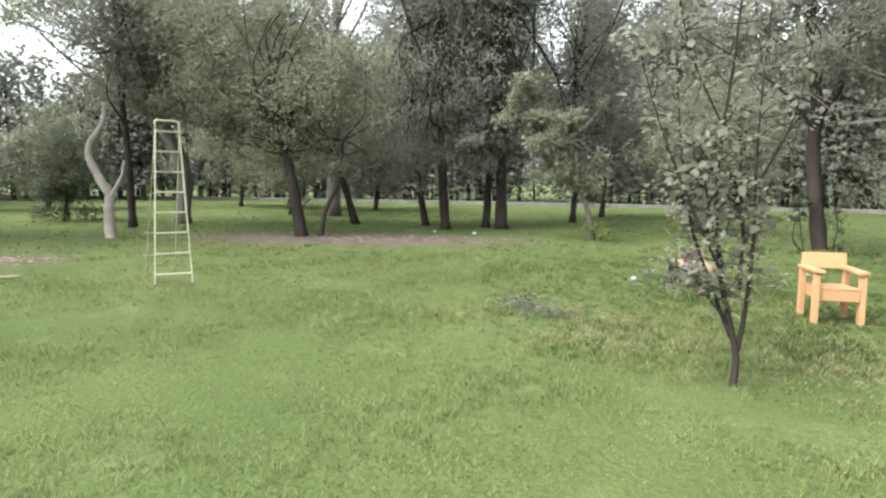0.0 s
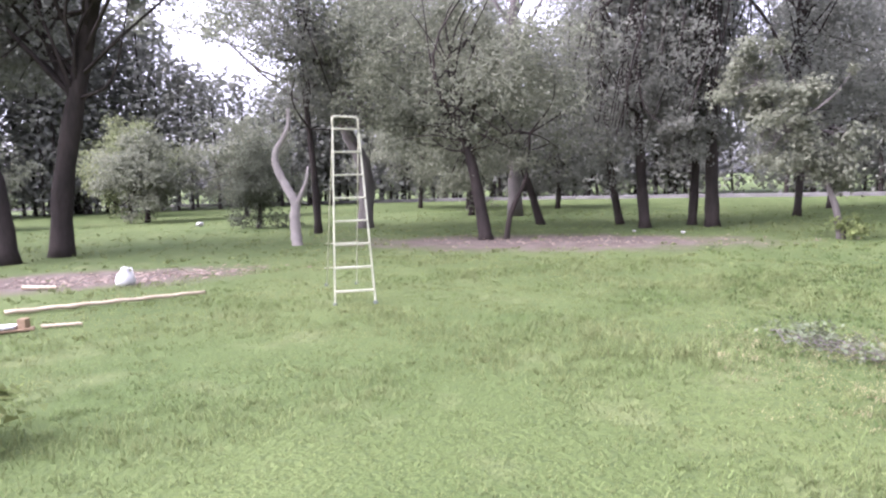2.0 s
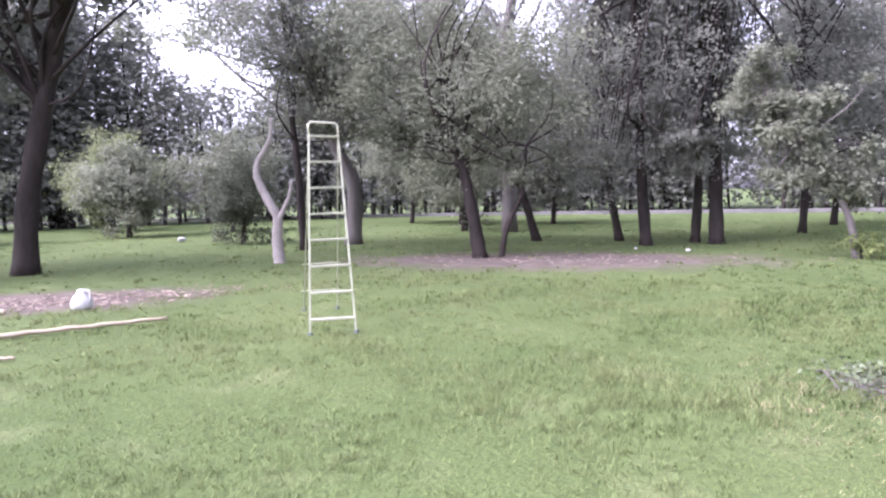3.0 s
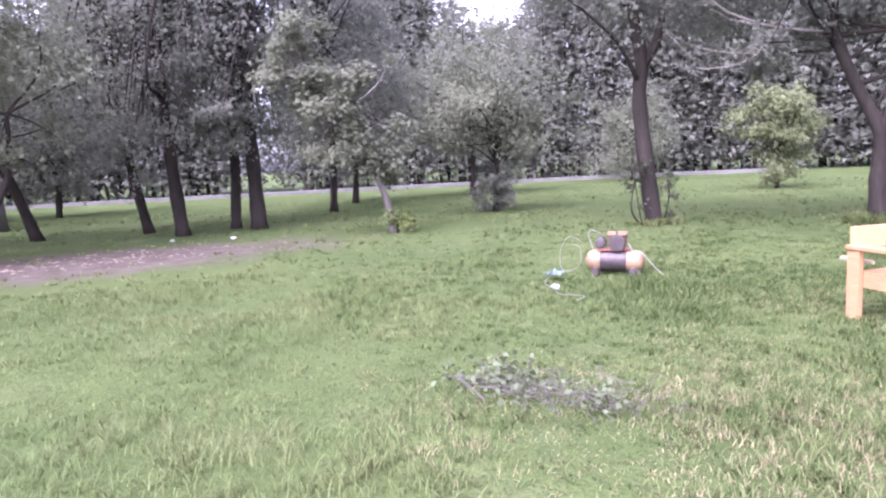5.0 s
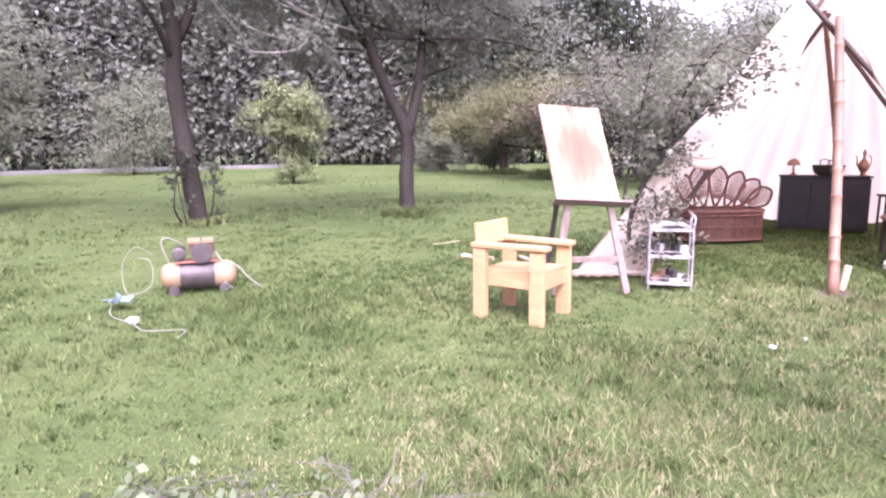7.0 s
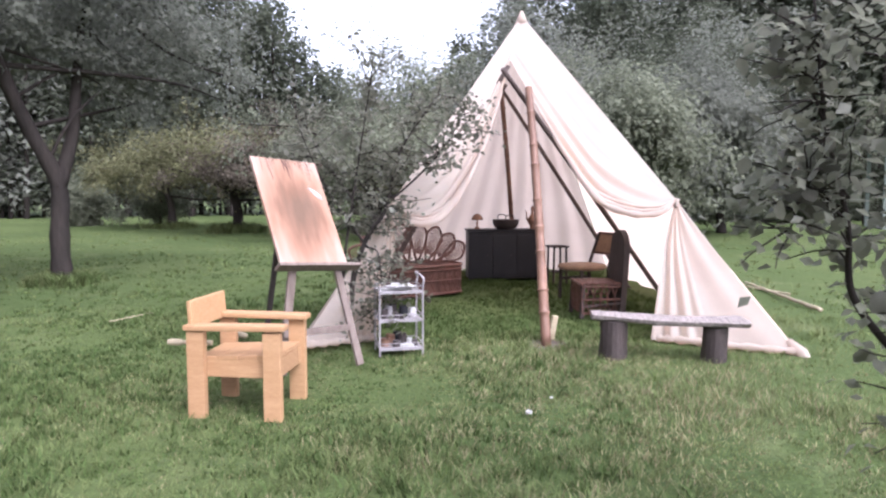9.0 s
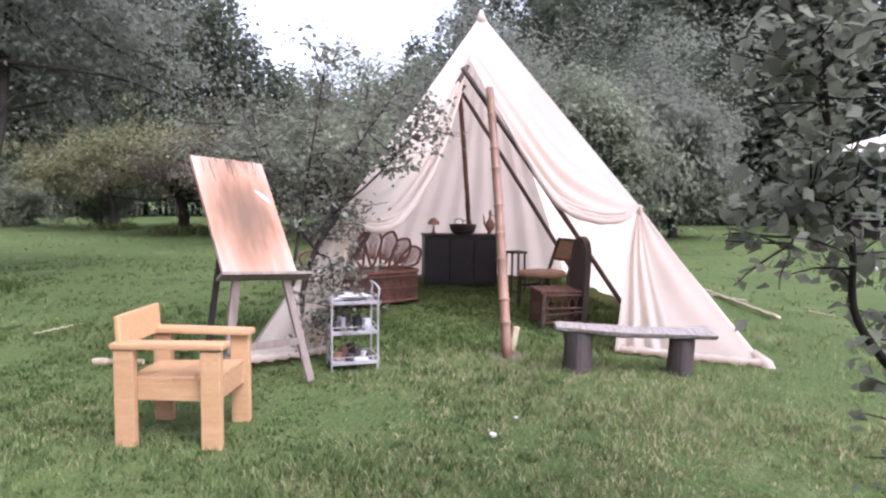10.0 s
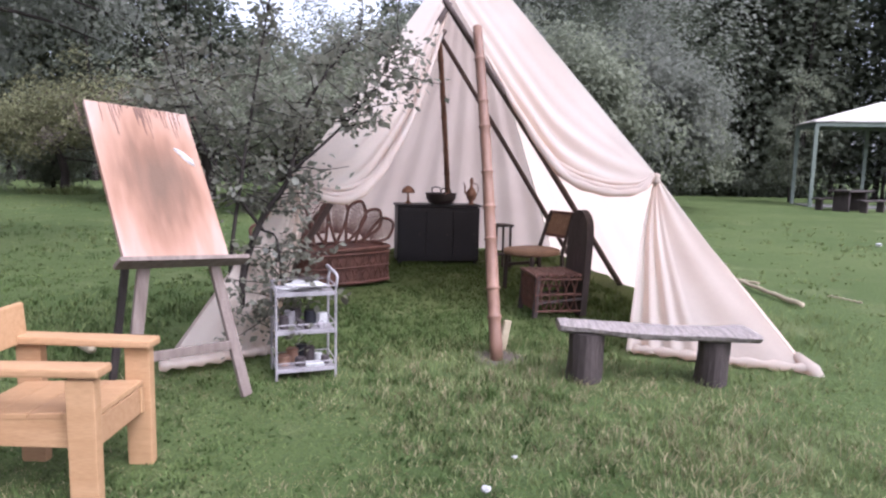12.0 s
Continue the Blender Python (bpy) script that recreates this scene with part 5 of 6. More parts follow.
# ---- peacock settee ----
def build_settee():
    c = tagged(new("settee"), "dark brown cane settee with a fan of looped petals", "settee")
    c.matrix_basis = pose(10.03, 7.40, 0, 0, 0, -60)
    W, D, H = 1.22, 0.56, 0.46
    outline = [(-W / 2, -D / 2 + 0.1), (-W / 2 + 0.12, -D / 2), (0, -D / 2 - 0.06), (W / 2 - 0.12, -D / 2), (W / 2, -D / 2 + 0.1), (W / 2, D / 2 - 0.05), (W / 2 - 0.1, D / 2), (0, D / 2 + 0.02), (-W / 2 + 0.1, D / 2), (-W / 2, D / 2 - 0.05)]
    ring = curve_pts([(*p, 0) for p in outline] + [(*outline[0], 0)], 5)
    bm = bmesh.new()
    for z, r in ((H, 0.028), (H - 0.06, 0.018), (0.05, 0.02), (0.24, 0.012)):
        rod(bm, [p + Vector((0, 0, z)) for p in ring], r, 7, cap=False)
    part("seat_frame", bm, M_WICKER, c, smooth=True)
    bm = bmesh.new()
    vs = [bm.verts.new(p + Vector((0, 0, H - 0.005))) for p in ring[:-1]]
    ws = [bm.verts.new(p + Vector((0, 0, H - 0.04))) for p in ring[:-1]]
    bm.faces.new(vs)
    bm.faces.new(ws[::-1])
    for i in range(len(vs)):
        bm.faces.new((vs[i], ws[i], ws[(i + 1) % len(ws)], vs[(i + 1) % len(vs)]))
    part("seat", bm, M_WICKER, c, "tightly woven brown cane seat")
    bm = bmesh.new()
    for i in range(0, len(ring) - 1, 1):
        p, q = ring[i], ring[(i + 2) % (len(ring) - 1)]
        rod(bm, [p + Vector((0, 0, 0.03)), (p + q) / 2 + Vector((0, 0, 0.23)), q + Vector((0, 0, H - 0.04))], 0.007, 5, cap=False)
        rod(bm, [q + Vector((0, 0, 0.03)), (p + q) / 2 + Vector((0, 0, 0.23)), p + Vector((0, 0, H - 0.04))], 0.007, 5, cap=False)
    part("skirt_weave", bm, M_WICKER, c)
    bm = bmesh.new()
    lo = [bm.verts.new(Vector((p.x * 0.95, p.y * 0.92, 0.02))) for p in ring[:-1]]
    hi = [bm.verts.new(Vector((p.x * 0.95, p.y * 0.92, H - 0.045))) for p in ring[:-1]]
    for i in range(len(lo)):
        bm.faces.new((lo[i], lo[(i + 1) % len(lo)], hi[(i + 1) % len(lo)], hi[i]))
    part("skirt_panel", bm, M_WICKER, c)
    for k in range(8):
        a = radians(-66 + 132 * k / 7)
        root = Vector((0.28 * math.sin(a) + 0.06 * (k - 3.5), D / 2 - 0.08, H))
        d, s = Vector((math.sin(a), 0.18, math.cos(a))).normalized(), Vector((math.cos(a), 0, -math.sin(a)))
        L, w = 0.60 - 0.05 * abs(math.sin(a)), 0.138
        loop = curve_pts([root, root + d * L * 0.45 + s * w * 0.75, root + d * L * 0.82 + s * w, root + d * (L + 0.04), root + d * L * 0.82 - s * w, root + d * L * 0.45 - s * w * 0.75, root], 6)
        bm = bmesh.new()
        rod(bm, loop, 0.021, 7, cap=False)
        pet = part("petal", bm, M_WICKER, c, smooth=True)
        bm = bmesh.new()
        for j in range(-5, 6):
            off = j / 6
            f0, f1 = 0.25, math.sqrt(max(0.05, 1 - off * off)) * 0.22 + 0.80
            rod(bm, [root + d * L * f0 + s * w * off * 0.4, root + d * L * f1 + s * w * off * 0.92], 0.0045, 4, cap=False)
        for j in range(7):
            f = 0.35 + 0.09 * j
            ww = w * (0.55 + 0.4 * min(1, (f - 0.2) * 1.6))
            rod(bm, [root + d * L * f - s * ww, root + d * L * (f + 0.02), root + d * L * f + s * ww], 0.0045, 4, cap=False)
        part("petal_weave", bm, M_WICKER, pet)


build_settee()


# ---- chairs on the other side of the tent ----
def cane_chair():
    c = tagged(new("chair"), "low wooden chair with a tan seat and a woven back", "chair")
    c.matrix_basis = pose(9.55, 5.02, 0, 0, 0, 205)
    for sx in (-1, 1):
        bm = bmesh.new()
        beam(bm, (sx * 0.24, -0.26, 0), (sx * 0.24, -0.24, 0.46), 0.04, 0.04)
        part("leg", bm, M_DARKWOOD, c)
        bm = bmesh.new()
        beam(bm, (sx * 0.22, 0.30, 0), (sx * 0.22, 0.24, 0.45), 0.04, 0.04)
        beam(bm, (sx * 0.22, 0.24, 0.45), (sx * 0.20, 0.42, 0.95), 0.04, 0.035)
        part("back_post", bm, M_DARKWOOD, c)
        bm = bmesh.new()
        beam(bm, (sx * 0.25, -0.24, 0.30), (sx * 0.24, 0.26, 0.30), 0.03, 0.04)
        part("side_rail", bm, M_DARKWOOD, c)
    bm = bmesh.new()
    rings = []
    for z, k in ((0.445, 0.92), (0.46, 1.0), (0.50, 1.0), (0.52, 0.93), (0.53, 0.6)):
        rings.append([bm.verts.new((0.28 * k * math.copysign(abs(math.cos(a)) ** 0.7, math.cos(a)), -0.05 + 0.33 * k * math.copysign(abs(math.sin(a)) ** 0.7, math.sin(a)), z)) for a in (2 * math.pi * j / 28 for j in range(28))])
    for a, b in zip(rings, rings[1:]):
        for j in range(28):
            bm.faces.new((a[j], a[(j + 1) % 28], b[(j + 1) % 28], b[j]))
    bm.faces.new(rings[0][::-1])
    bm.faces.new(rings[-1])
    part("seat", bm, M_WICKER_LIGHT, c, "tan woven oval seat", smooth=True)
    tilt = pose(0, 0.375, 0.80, -20)
    for z in (-0.15, 0.15):
        bm = bmesh.new()
        box(bm, (0.44, 0.035, 0.035), tilt @ Vector((0, 0, z)), pose(0, 0, 0, -20))
        part("back_rail", bm, M_WICKER, c)
    bm = bmesh.new()
    for k in range(10):
        x = -0.19 + 0.38 * k / 9
        box(bm, (0.012, 0.008, 0.29), tilt @ Vector((x, 0.004 * (-1) ** k, 0)), pose(0, 0, 0, -20), 0.002)
    for k in range(7):
        z = -0.12 + 0.24 * k / 6
        box(bm, (0.40, 0.008, 0.011), tilt @ Vector((0, 0.004 * (-1) ** k, z)), pose(0, 0, 0, -20), 0.002)
    box(bm, (0.39, 0.005, 0.27), tilt @ Vector((0, 0.006, 0)), pose(0, 0, 0, -20), 0.001)
    part("back_weave", bm, M_WICKER_LIGHT, c, "tan woven cane panel")


cane_chair()


def log_chair():
    c = tagged(new("high_backed_chair"), "dark high-backed rustic chair with a wicker seat", "chair")
    c.matrix_basis = pose(8.35, 5.15, 0, 0, 0, 184)
    bm = bmesh.new()
    prof = [(-0.24, 0.0), (-0.25, 0.5), (-0.24, 0.85), (-0.17, 1.0), (0, 1.07), (0.17, 1.0), (0.24, 0.85), (0.25, 0.5), (0.24, 0.0)]
    line = curve_pts([(x, 0, z) for x, z in prof], 4)
    f, b = [bm.verts.new(p + Vector((0, 0.22 + 0.04 * p.z, 0))) for p in line], [bm.verts.new(p + Vector((0, 0.285 + 0.05 * p.z, 0))) for p in line]
    bm.faces.new(f)
    bm.faces.new(b[::-1])
    for i in range(len(f)):
        j = (i + 1) % len(f)
        bm.faces.new((f[i], b[i], b[j], f[j]))
    part("back_slab", bm, M_DARKWOOD, c)
    for sx in (-1, 1):
        bm = bmesh.new()
        rod(bm, [(sx * 0.23, -0.26, 0), (sx * 0.225, -0.25, 0.2), (sx * 0.22, -0.24, 0.42)], [0.03, 0.026, 0.03], 8)
        part("leg", bm, M_DARKWOOD, c)
        bm = bmesh.new()
        rod(bm, [(sx * 0.23, -0.24, 0.14), (sx * 0.23, 0.24, 0.18)], 0.016, 7)
        part("stretcher", bm, M_DARKWOOD, c)
    for k in range(12):
        bm = bmesh.new()
        rod(bm, [(-0.25, -0.26 + 0.042 * k, 0.42 + 0.006 * (-1) ** k), (0.25, -0.26 + 0.042 * k, 0.42 - 0.006 * (-1) ** k)], 0.017, 6)
        part("seat_cane", bm, M_WICKER, c)
    for k in range(9):
        bm = bmesh.new()
        rod(bm, [(-0.23 + 0.057 * k, -0.27, 0.425), (-0.23 + 0.057 * k, 0.22, 0.425)], 0.012, 6)
        part("seat_cane", bm, M_WICKER, c)
    bm = bmesh.new()
    for k in range(9):
        x = -0.22 + 0.055 * k
        rod(bm, [(x, -0.26, 0.06), (x + 0.03, -0.265, 0.24), (x, -0.26, 0.40)], 0.007, 5)
        rod(bm, [(x + 0.05, -0.26, 0.06), (x + 0.02, -0.265, 0.24), (x + 0.05, -0.26, 0.40)], 0.007, 5)
    part("skirt_weave", bm, M_WICKER, c)
    for sx in (-1, 1):
        bm = bmesh.new()
        for k in range(5):
            y = -0.25 + 0.088 * k
            rod(bm, [(sx * 0.235, y, 0.05), (sx * 0.245, y + 0.06, 0.23), (sx * 0.235, y, 0.40)], 0.007, 5)
            rod(bm, [(sx * 0.235, y + 0.088, 0.05), (sx * 0.245, y + 0.03, 0.23), (sx * 0.235, y + 0.088, 0.40)], 0.007, 5)
        for z in (0.06, 0.23, 0.385):
            rod(bm, [(sx * 0.24, -0.26, z), (sx * 0.24, 0.22, z)], 0.012, 6)
        part("side_weave", bm, M_WICKER, c)


log_chair()


def stool(x, y):
    c = thing("side_table", x, y, 15, "small dark square side table in the tent", "table")
    bm = bmesh.new()
    box(bm, (0.30, 0.30, 0.03), (0, 0, 0.645), None, 0.006)
    part("top", bm, M_DARKWOOD, c)
    for sx in (-1, 1):
        for sy in (-1, 1):
            bm = bmesh.new()
            beam(bm, (sx * 0.12, sy * 0.12, 0), (sx * 0.11, sy * 0.11, 0.63), 0.03, 0.03)
            part("leg", bm, M_DARKWOOD, c)
    bm = bmesh.new()
    box(bm, (0.22, 0.22, 0.02), (0, 0, 0.22), None, 0.004)
    part("shelf", bm, M_DARKWOOD, c)


stool(11.2, 5.10)


# ---- ladder ----
def build_ladder():
    c = tagged(new("step_ladder"), "tall pale aluminium step ladder standing open on the lawn", "ladder")
    fl, fr = Vector((-4.41, 9.34, 0)), Vector((-3.94, 9.61, 0))
    across = (fr - fl).normalized()
    away = Vector((-across.y, across.x, 0))
    mid = (fl + fr) / 2
    tl, tr = Vector((-4.50, 9.66, 2.37)), Vector((-4.26, 9.95, 2.37))
    bl, br = Vector((-5.38, 10.86, 0)), Vector((-4.97, 11.1, 0))
    bl.z = br.z = 0.0
    for a, b, nm in ((fl, tl, "front_rail"), (fr, tr, "front_rail")):
        bm = bmesh.new()
        beam(bm, a - Vector((0, 0, 0.02)), b, 0.024, 0.042, up=away)
        part(nm, bm, M_LADDER, c)
    for a, b in ((bl, tl), (br, tr)):
        bm = bmesh.new()
        beam(bm, a - Vector((0, 0, 0.02)), b, 0.016, 0.026, up=away)
        part("back_rail", bm, M_LADDER, c)
    for k in range(8):
        f = 0.075 + 0.131 * k
        bm = bmesh.new()
        beam(bm, fl.lerp(tl, f), fr.lerp(tr, f), 0.075, 0.024)
        part("step", bm, M_LADDER, c)
    for f in (0.13, 0.30):
        bm = bmesh.new()
        beam(bm, bl.lerp(tl, f) - across * 0.05, br.lerp(tr, f) + across * 0.03, 0.018, 0.018)
        part("back_brace", bm, M_LADDER, c)
    bm = bmesh.new()
    u = Vector((-0.02, 0.03, 0.15))
    rod(bm, [tl, tl + u * 0.8, tl + u + across * 0.03, tr + u - across * 0.03, tr + u * 0.8, tr], 0.014, 8)
    part("top_rail", bm, M_LADDER, c, smooth=True)
    for p in (fl, fr, bl, br):
        bm = bmesh.new()
        box(bm, (0.05, 0.05, 0.05), p + Vector((0, 0, 0.01)), None, 0.008)
        part("foot", bm, M_GREENPOST, c)


build_ladder()


# ---- compressor with its hose ----
def build_compressor():
    c = tagged(new("air_compressor"), "old orange air compressor with a dark band and pump on top", "compressor")
    c.matrix_basis = pose(4.27, 11.78, height(4.27, 11.78), 0, 0, -43) @ Matrix.Diagonal((0.88, 0.9, 0.94, 1))
    L, R = 0.84, 0.145
    bm = bmesh.new()
    prof = [(0.02, -L / 2), (0.09, -L / 2 + 0.02), (0.13, -L / 2 + 0.06), (R, -L / 2 + 0.12), (R, L / 2 - 0.12), (0.13, L / 2 - 0.06), (0.09, L / 2 - 0.02), (0.02, L / 2)]
    lathe(bm, prof, 24)
    bmesh.ops.transform(bm, matrix=pose(0, 0, 0.20, 0, 90, 0), verts=bm.verts[:])
    part("tank", bm, M_ORANGE, c, smooth=True)
    bm = bmesh.new()
    lathe(bm, [(R + 0.002, -0.20), (R + 0.004, -0.19), (R + 0.004, 0.16), (R + 0.002, 0.17)], 24)
    bmesh.ops.transform(bm, matrix=pose(0, 0, 0.20, 0, 90, 0), verts=bm.verts[:])
    part("band", bm, M_METALDARK, c, "dark worn band round the tank", smooth=True)
    for sx in (-1, 1):
        bm = bmesh.new()
        lathe(bm, [(0.052, -0.02), (0.058, -0.015), (0.058, 0.015), (0.052, 0.02)], 16)
        bmesh.ops.transform(bm, matrix=pose(sx * 0.27, -0.12, 0.055, 90), verts=bm.verts[:])
        part("wheel", bm, M_METALDARK, c, smooth=False)
        bm = bmesh.new()
        beam(bm, (sx * 0.27, 0.10, 0.0), (sx * 0.25, 0.06, 0.14), 0.05, 0.03)
        part("foot", bm, M_ORANGE, c)
    bm = bmesh.new()
    box(bm, (0.44, 0.22, 0.02), (-0.02, 0, 0.355), None, 0.004)
    part("platform", bm, M_RED, c)
    bm = bmesh.new()
    box(bm, (0.21, 0.19, 0.13), (0.04, 0, 0.43), None, 0.02)
    part("crankcase", bm, M_PUMP, c, "dull pink pump block")
    for sx in (-1, 1):
        bm = bmesh.new()
        for k in range(6):
            lathe(bm, [(0.056, 0), (0.072, 0.003), (0.072, 0.008), (0.056, 0.011)], 14, (0.04 + sx * 0.075, 0, 0.44 + 0.019 * k))
        part("cylinder", bm, M_PUMP, c)
        bm = bmesh.new()
        box(bm, (0.135, 0.13, 0.05), (0.04 + sx * 0.075, 0, 0.572), None, 0.01)
        part("cylinder_head", bm, M_ORANGE, c)
    bm = bmesh.new()
    lathe(bm, [(0.05, -0.10), (0.075, -0.09), (0.075, 0.09), (0.05, 0.10)], 18)
    bmesh.ops.transform(bm, matrix=pose(-0.20, 0, 0.44, 90, 0, 0), verts=bm.verts[:])
    part("motor", bm, M_METALDARK, c, smooth=False)
    bm = bmesh.new()
    lathe(bm, [(0.10, -0.012), (0.11, -0.01), (0.11, 0.01), (0.10, 0.012)], 22)
    bmesh.ops.transform(bm, matrix=pose(0.05, -0.13, 0.45, 90, 0, 0), verts=bm.verts[:])
    part("pulley", bm, M_METALDARK, c)
    bm = bmesh.new()
    rod(bm, curve_pts([(-0.30, 0, 0.32), (-0.35, 0, 0.45), (-0.38, 0, 0.58), (-0.30, 0, 0.61), (-0.14, 0.05, 0.52)], 6), 0.010, 7)
    part("handle", bm, M_ROPE, c, smooth=True)
    bm = bmesh.new()
    rod(bm, curve_pts([(0.30, -0.05, 0.33), (0.42, -0.08, 0.28), (0.55, -0.1, 0.14), (0.68, -0.12, 0.03)], 6), 0.011, 7)
    part("drain_pipe", bm, M_ROPE, c, smooth=True)
    h = thing("air_hose", 4.27, 11.78, 0, "pale looped air hose trailing on the grass", "hose")
    bm = bmesh.new()
    rod(bm, curve_pts([(-0.30, 0.28, 0.42), (-0.42, 0.38, 0.5), (-0.52, 0.44, 0.38), (-0.56, 0.42, 0.2), (-0.55, 0.35, 0.06), (-0.38, 0.25, 0.12), (-0.34, 0.28, 0.35), (-0.42, 0.36, 0.4)], 8), 0.0055, 7)
    rod(bm, curve_pts([(-0.55, 0.35, 0.06), (-0.85, 0.2, 0.03), (-1.1, -0.12, 0.03), (-1.2, -0.5, 0.03), (-1.3, -0.8, 0.03), (-1.15, -1.05, 0.03), (-1.35, -1.2, 0.03)], 8), 0.0055, 7)
    part("hose", bm, M_ROPE, h, smooth=True)
    bm = bmesh.new()
    rod(bm, curve_pts([(0.1, -0.14, 0.42), (0.12, -0.2, 0.3), (0.1, -0.24, 0.12), (0.18, -0.26, 0.04), (0.22, -0.2, 0.03)], 6), 0.012, 7)
    part("short_hose", bm, M_ROPE, h, smooth=True)
    b = thing("plastic_sheet", 3.45, 11.95, 0, "crumpled blue plastic sheet lying beside the compressor", "sheet")
    bm = bmesh.new()
    rng = np.random.default_rng(6)
    g = [[bm.verts.new((0.035 * i - 0.08 + rng.normal(0, 0.01), 0.05 * j - 0.12 + rng.normal(0, 0.02), 0.05 + abs(rng.normal(0, 0.035)))) for j in range(6)] for i in range(6)]
    for i in range(5):
        for j in range(5):
            bm.faces.new((g[i][j], g[i + 1][j], g[i + 1][j + 1], g[i][j + 1]))
    part("sheet", bm, M_BLUE, b)


build_compressor()


# ---- cut branches on the lawn ----
def cut_branches():
    c = thing("cut_branches", 1.25, 8.4, 0, "heap of cut branches with wilting pale leaves", "branches")
    rng = np.random.default_rng(17)
    pts = []
    for k in range(20):
        f = rng.uniform(-0.5, 0.62)
        a = Vector((-0.08 + f * 0.4 + rng.normal(0, 0.12), -f * 0.85 + rng.normal(0, 0.13), 0.03))
        d = Vector((rng.normal(0.15, 0.4), rng.normal(-0.55, 0.45), 0)).normalized()
        L = rng.uniform(0.3, 0.65)
        line = curve_pts([a - d * L / 2, a + Vector((0, 0, rng.uniform(0.01, 0.05))), a + d * L / 2 + Vector((0, 0, 0.01))], 5)
        bm = bmesh.new()
        rod(bm, line, [0.0055 * (1 - 0.6 * i / (len(line) - 1)) for i in range(len(line))], 6)
        part("branch", bm, M_BARK_GREY, c)
        m = rng.integers(8, 18)
        for _ in range(m):
            p = line[rng.integers(2, len(line))]
            pts.append(np.array(p) + rng.normal(0, 1, 3) * np.array([0.07, 0.07, 0.03]) + np.array([0, 0, 0.05]))
    for dx, dy in ((0.15, -0.62), (0.08, -0.5), (-0.42, 0.4), (-0.25, 0.3)):
        pts += [np.array([dx, dy, 0.06]) + rng.normal(0, 1, 3) * np.array([0.10, 0.10, 0.03]) for _ in range(12)]
    pts = np.array(pts)
    pts[:, 2] = np.abs(pts[:, 2]) + 0.02
    leaf_cloud("leaves", pts, 0.052, rng, M_LEAF_PALE, c, 0.0)
    for k in range(70):
        f = rng.uniform(-0.4, 0.75)
        a = Vector((0.02 + f * 0.5 + rng.normal(0, 0.14), -f * 0.85 + rng.normal(0, 0.16), 0.03))
        d = Vector((rng.normal(0, 1), rng.normal(0, 1), rng.uniform(0, 0.5))).normalized()
        L = rng.uniform(0.08, 0.28)
        bm = bmesh.new()
        rod(bm, [a, a + d * L * 0.5 + Vector(rng.normal(0, 0.012, 3)), a + d * L], [0.0035, 0.0028, 0.0015], 4, cap=False)
        part("twig", bm, M_BARK_GREY, c)


cut_branches()


# ---- leafy sapling by the walk ----
def leaf_mesh(L, wide=0.78):
    """A broad rounded leaf, folded a little along its rib."""
    bm = bmesh.new()
    prof = [(0.0, 0.02), (0.12, 0.30), (0.35, 0.48), (0.6, 0.44), (0.82, 0.26), (1.0, 0.0)]
    rib = [bm.verts.new((0, L * t, 0.04 * L * math.sin(t * 3))) for t, _ in prof]
    for s in (-1, 1):
        edge = [bm.verts.new((s * wide * w * L, L * t, 0.16 * w * L - 0.10 * L * t * t)) for t, w in prof[1:-1]]
        bm.faces.new((rib[0], edge[0], rib[1]) if s > 0 else (rib[0], rib[1], edge[0]))
        for i in range(len(edge) - 1):
            q = (rib[i + 1], edge[i], edge[i + 1], rib[i + 2])
            bm.faces.new(q if s > 0 else q[::-1])
        q = (rib[-2], edge[-1], rib[-1])
        bm.faces.new(q if s > 0 else q[::-1])
    me = bpy.data.meshes.new("leaf")
    bm.to_mesh(me)
    bm.free()
    me.polygons.foreach_set("use_smooth", [True] * len(me.polygons))
    return me


def leafy(name, x, y, stems, twig_range, seeds, n_leaf, L, material, label, category, droop=0.4, more=0):
    c = thing(name, x, y, 0, label, category)
    rng = np.random.default_rng(seeds)
    bm = bmesh.new()
    ends = []
    for pts, r in stems:
        line = curve_pts(pts, 6)
        k = len(line)
        rod(bm, line, [max(r * (1 - 0.75 * i / (k - 1)), 0.004) for i in range(k)], 7)
        for i in range(int(k * twig_range[0]), k):
            for _ in range(twig_range[1]):
                d = Vector((rng.normal(0, 1), rng.normal(0, 1), rng.normal(0.25, 0.5))).normalized()
                ln = rng.uniform(0.2, twig_range[2])
                tw = limb(rng, line[i], d, ln, 0.3, 4)
                rod(bm, tw, [0.006, 0.005, 0.004, 0.003, 0.002], 5, cap=False)
                ends += tw[1:]
    part("stem", bm, M_BARK, c, smooth=True)
    me = [leaf_mesh(L * s) for s in (0.75, 1.0, 1.2)]
    for q in me:
        q.materials.append(material)
    for k in range(n_leaf):
        p = ends[rng.integers(0, len(ends))] + Vector(rng.normal(0, 0.02, 3))
        ob = new("leaf", me[k % 3])
        ob.parent = c
        ob.matrix_basis = pose(*p, rng.normal(-35 * droop - 20, 30), rng.normal(0, 30), rng.uniform(0, 360))
    if more:
        pts = np.array([np.array(ends[rng.integers(0, len(ends))]) + rng.normal(0, 0.05, 3) for _ in range(more)])
        leaf_cloud("small_leaves", pts, L * 0.85, rng, material, c, 0.5)
    return c


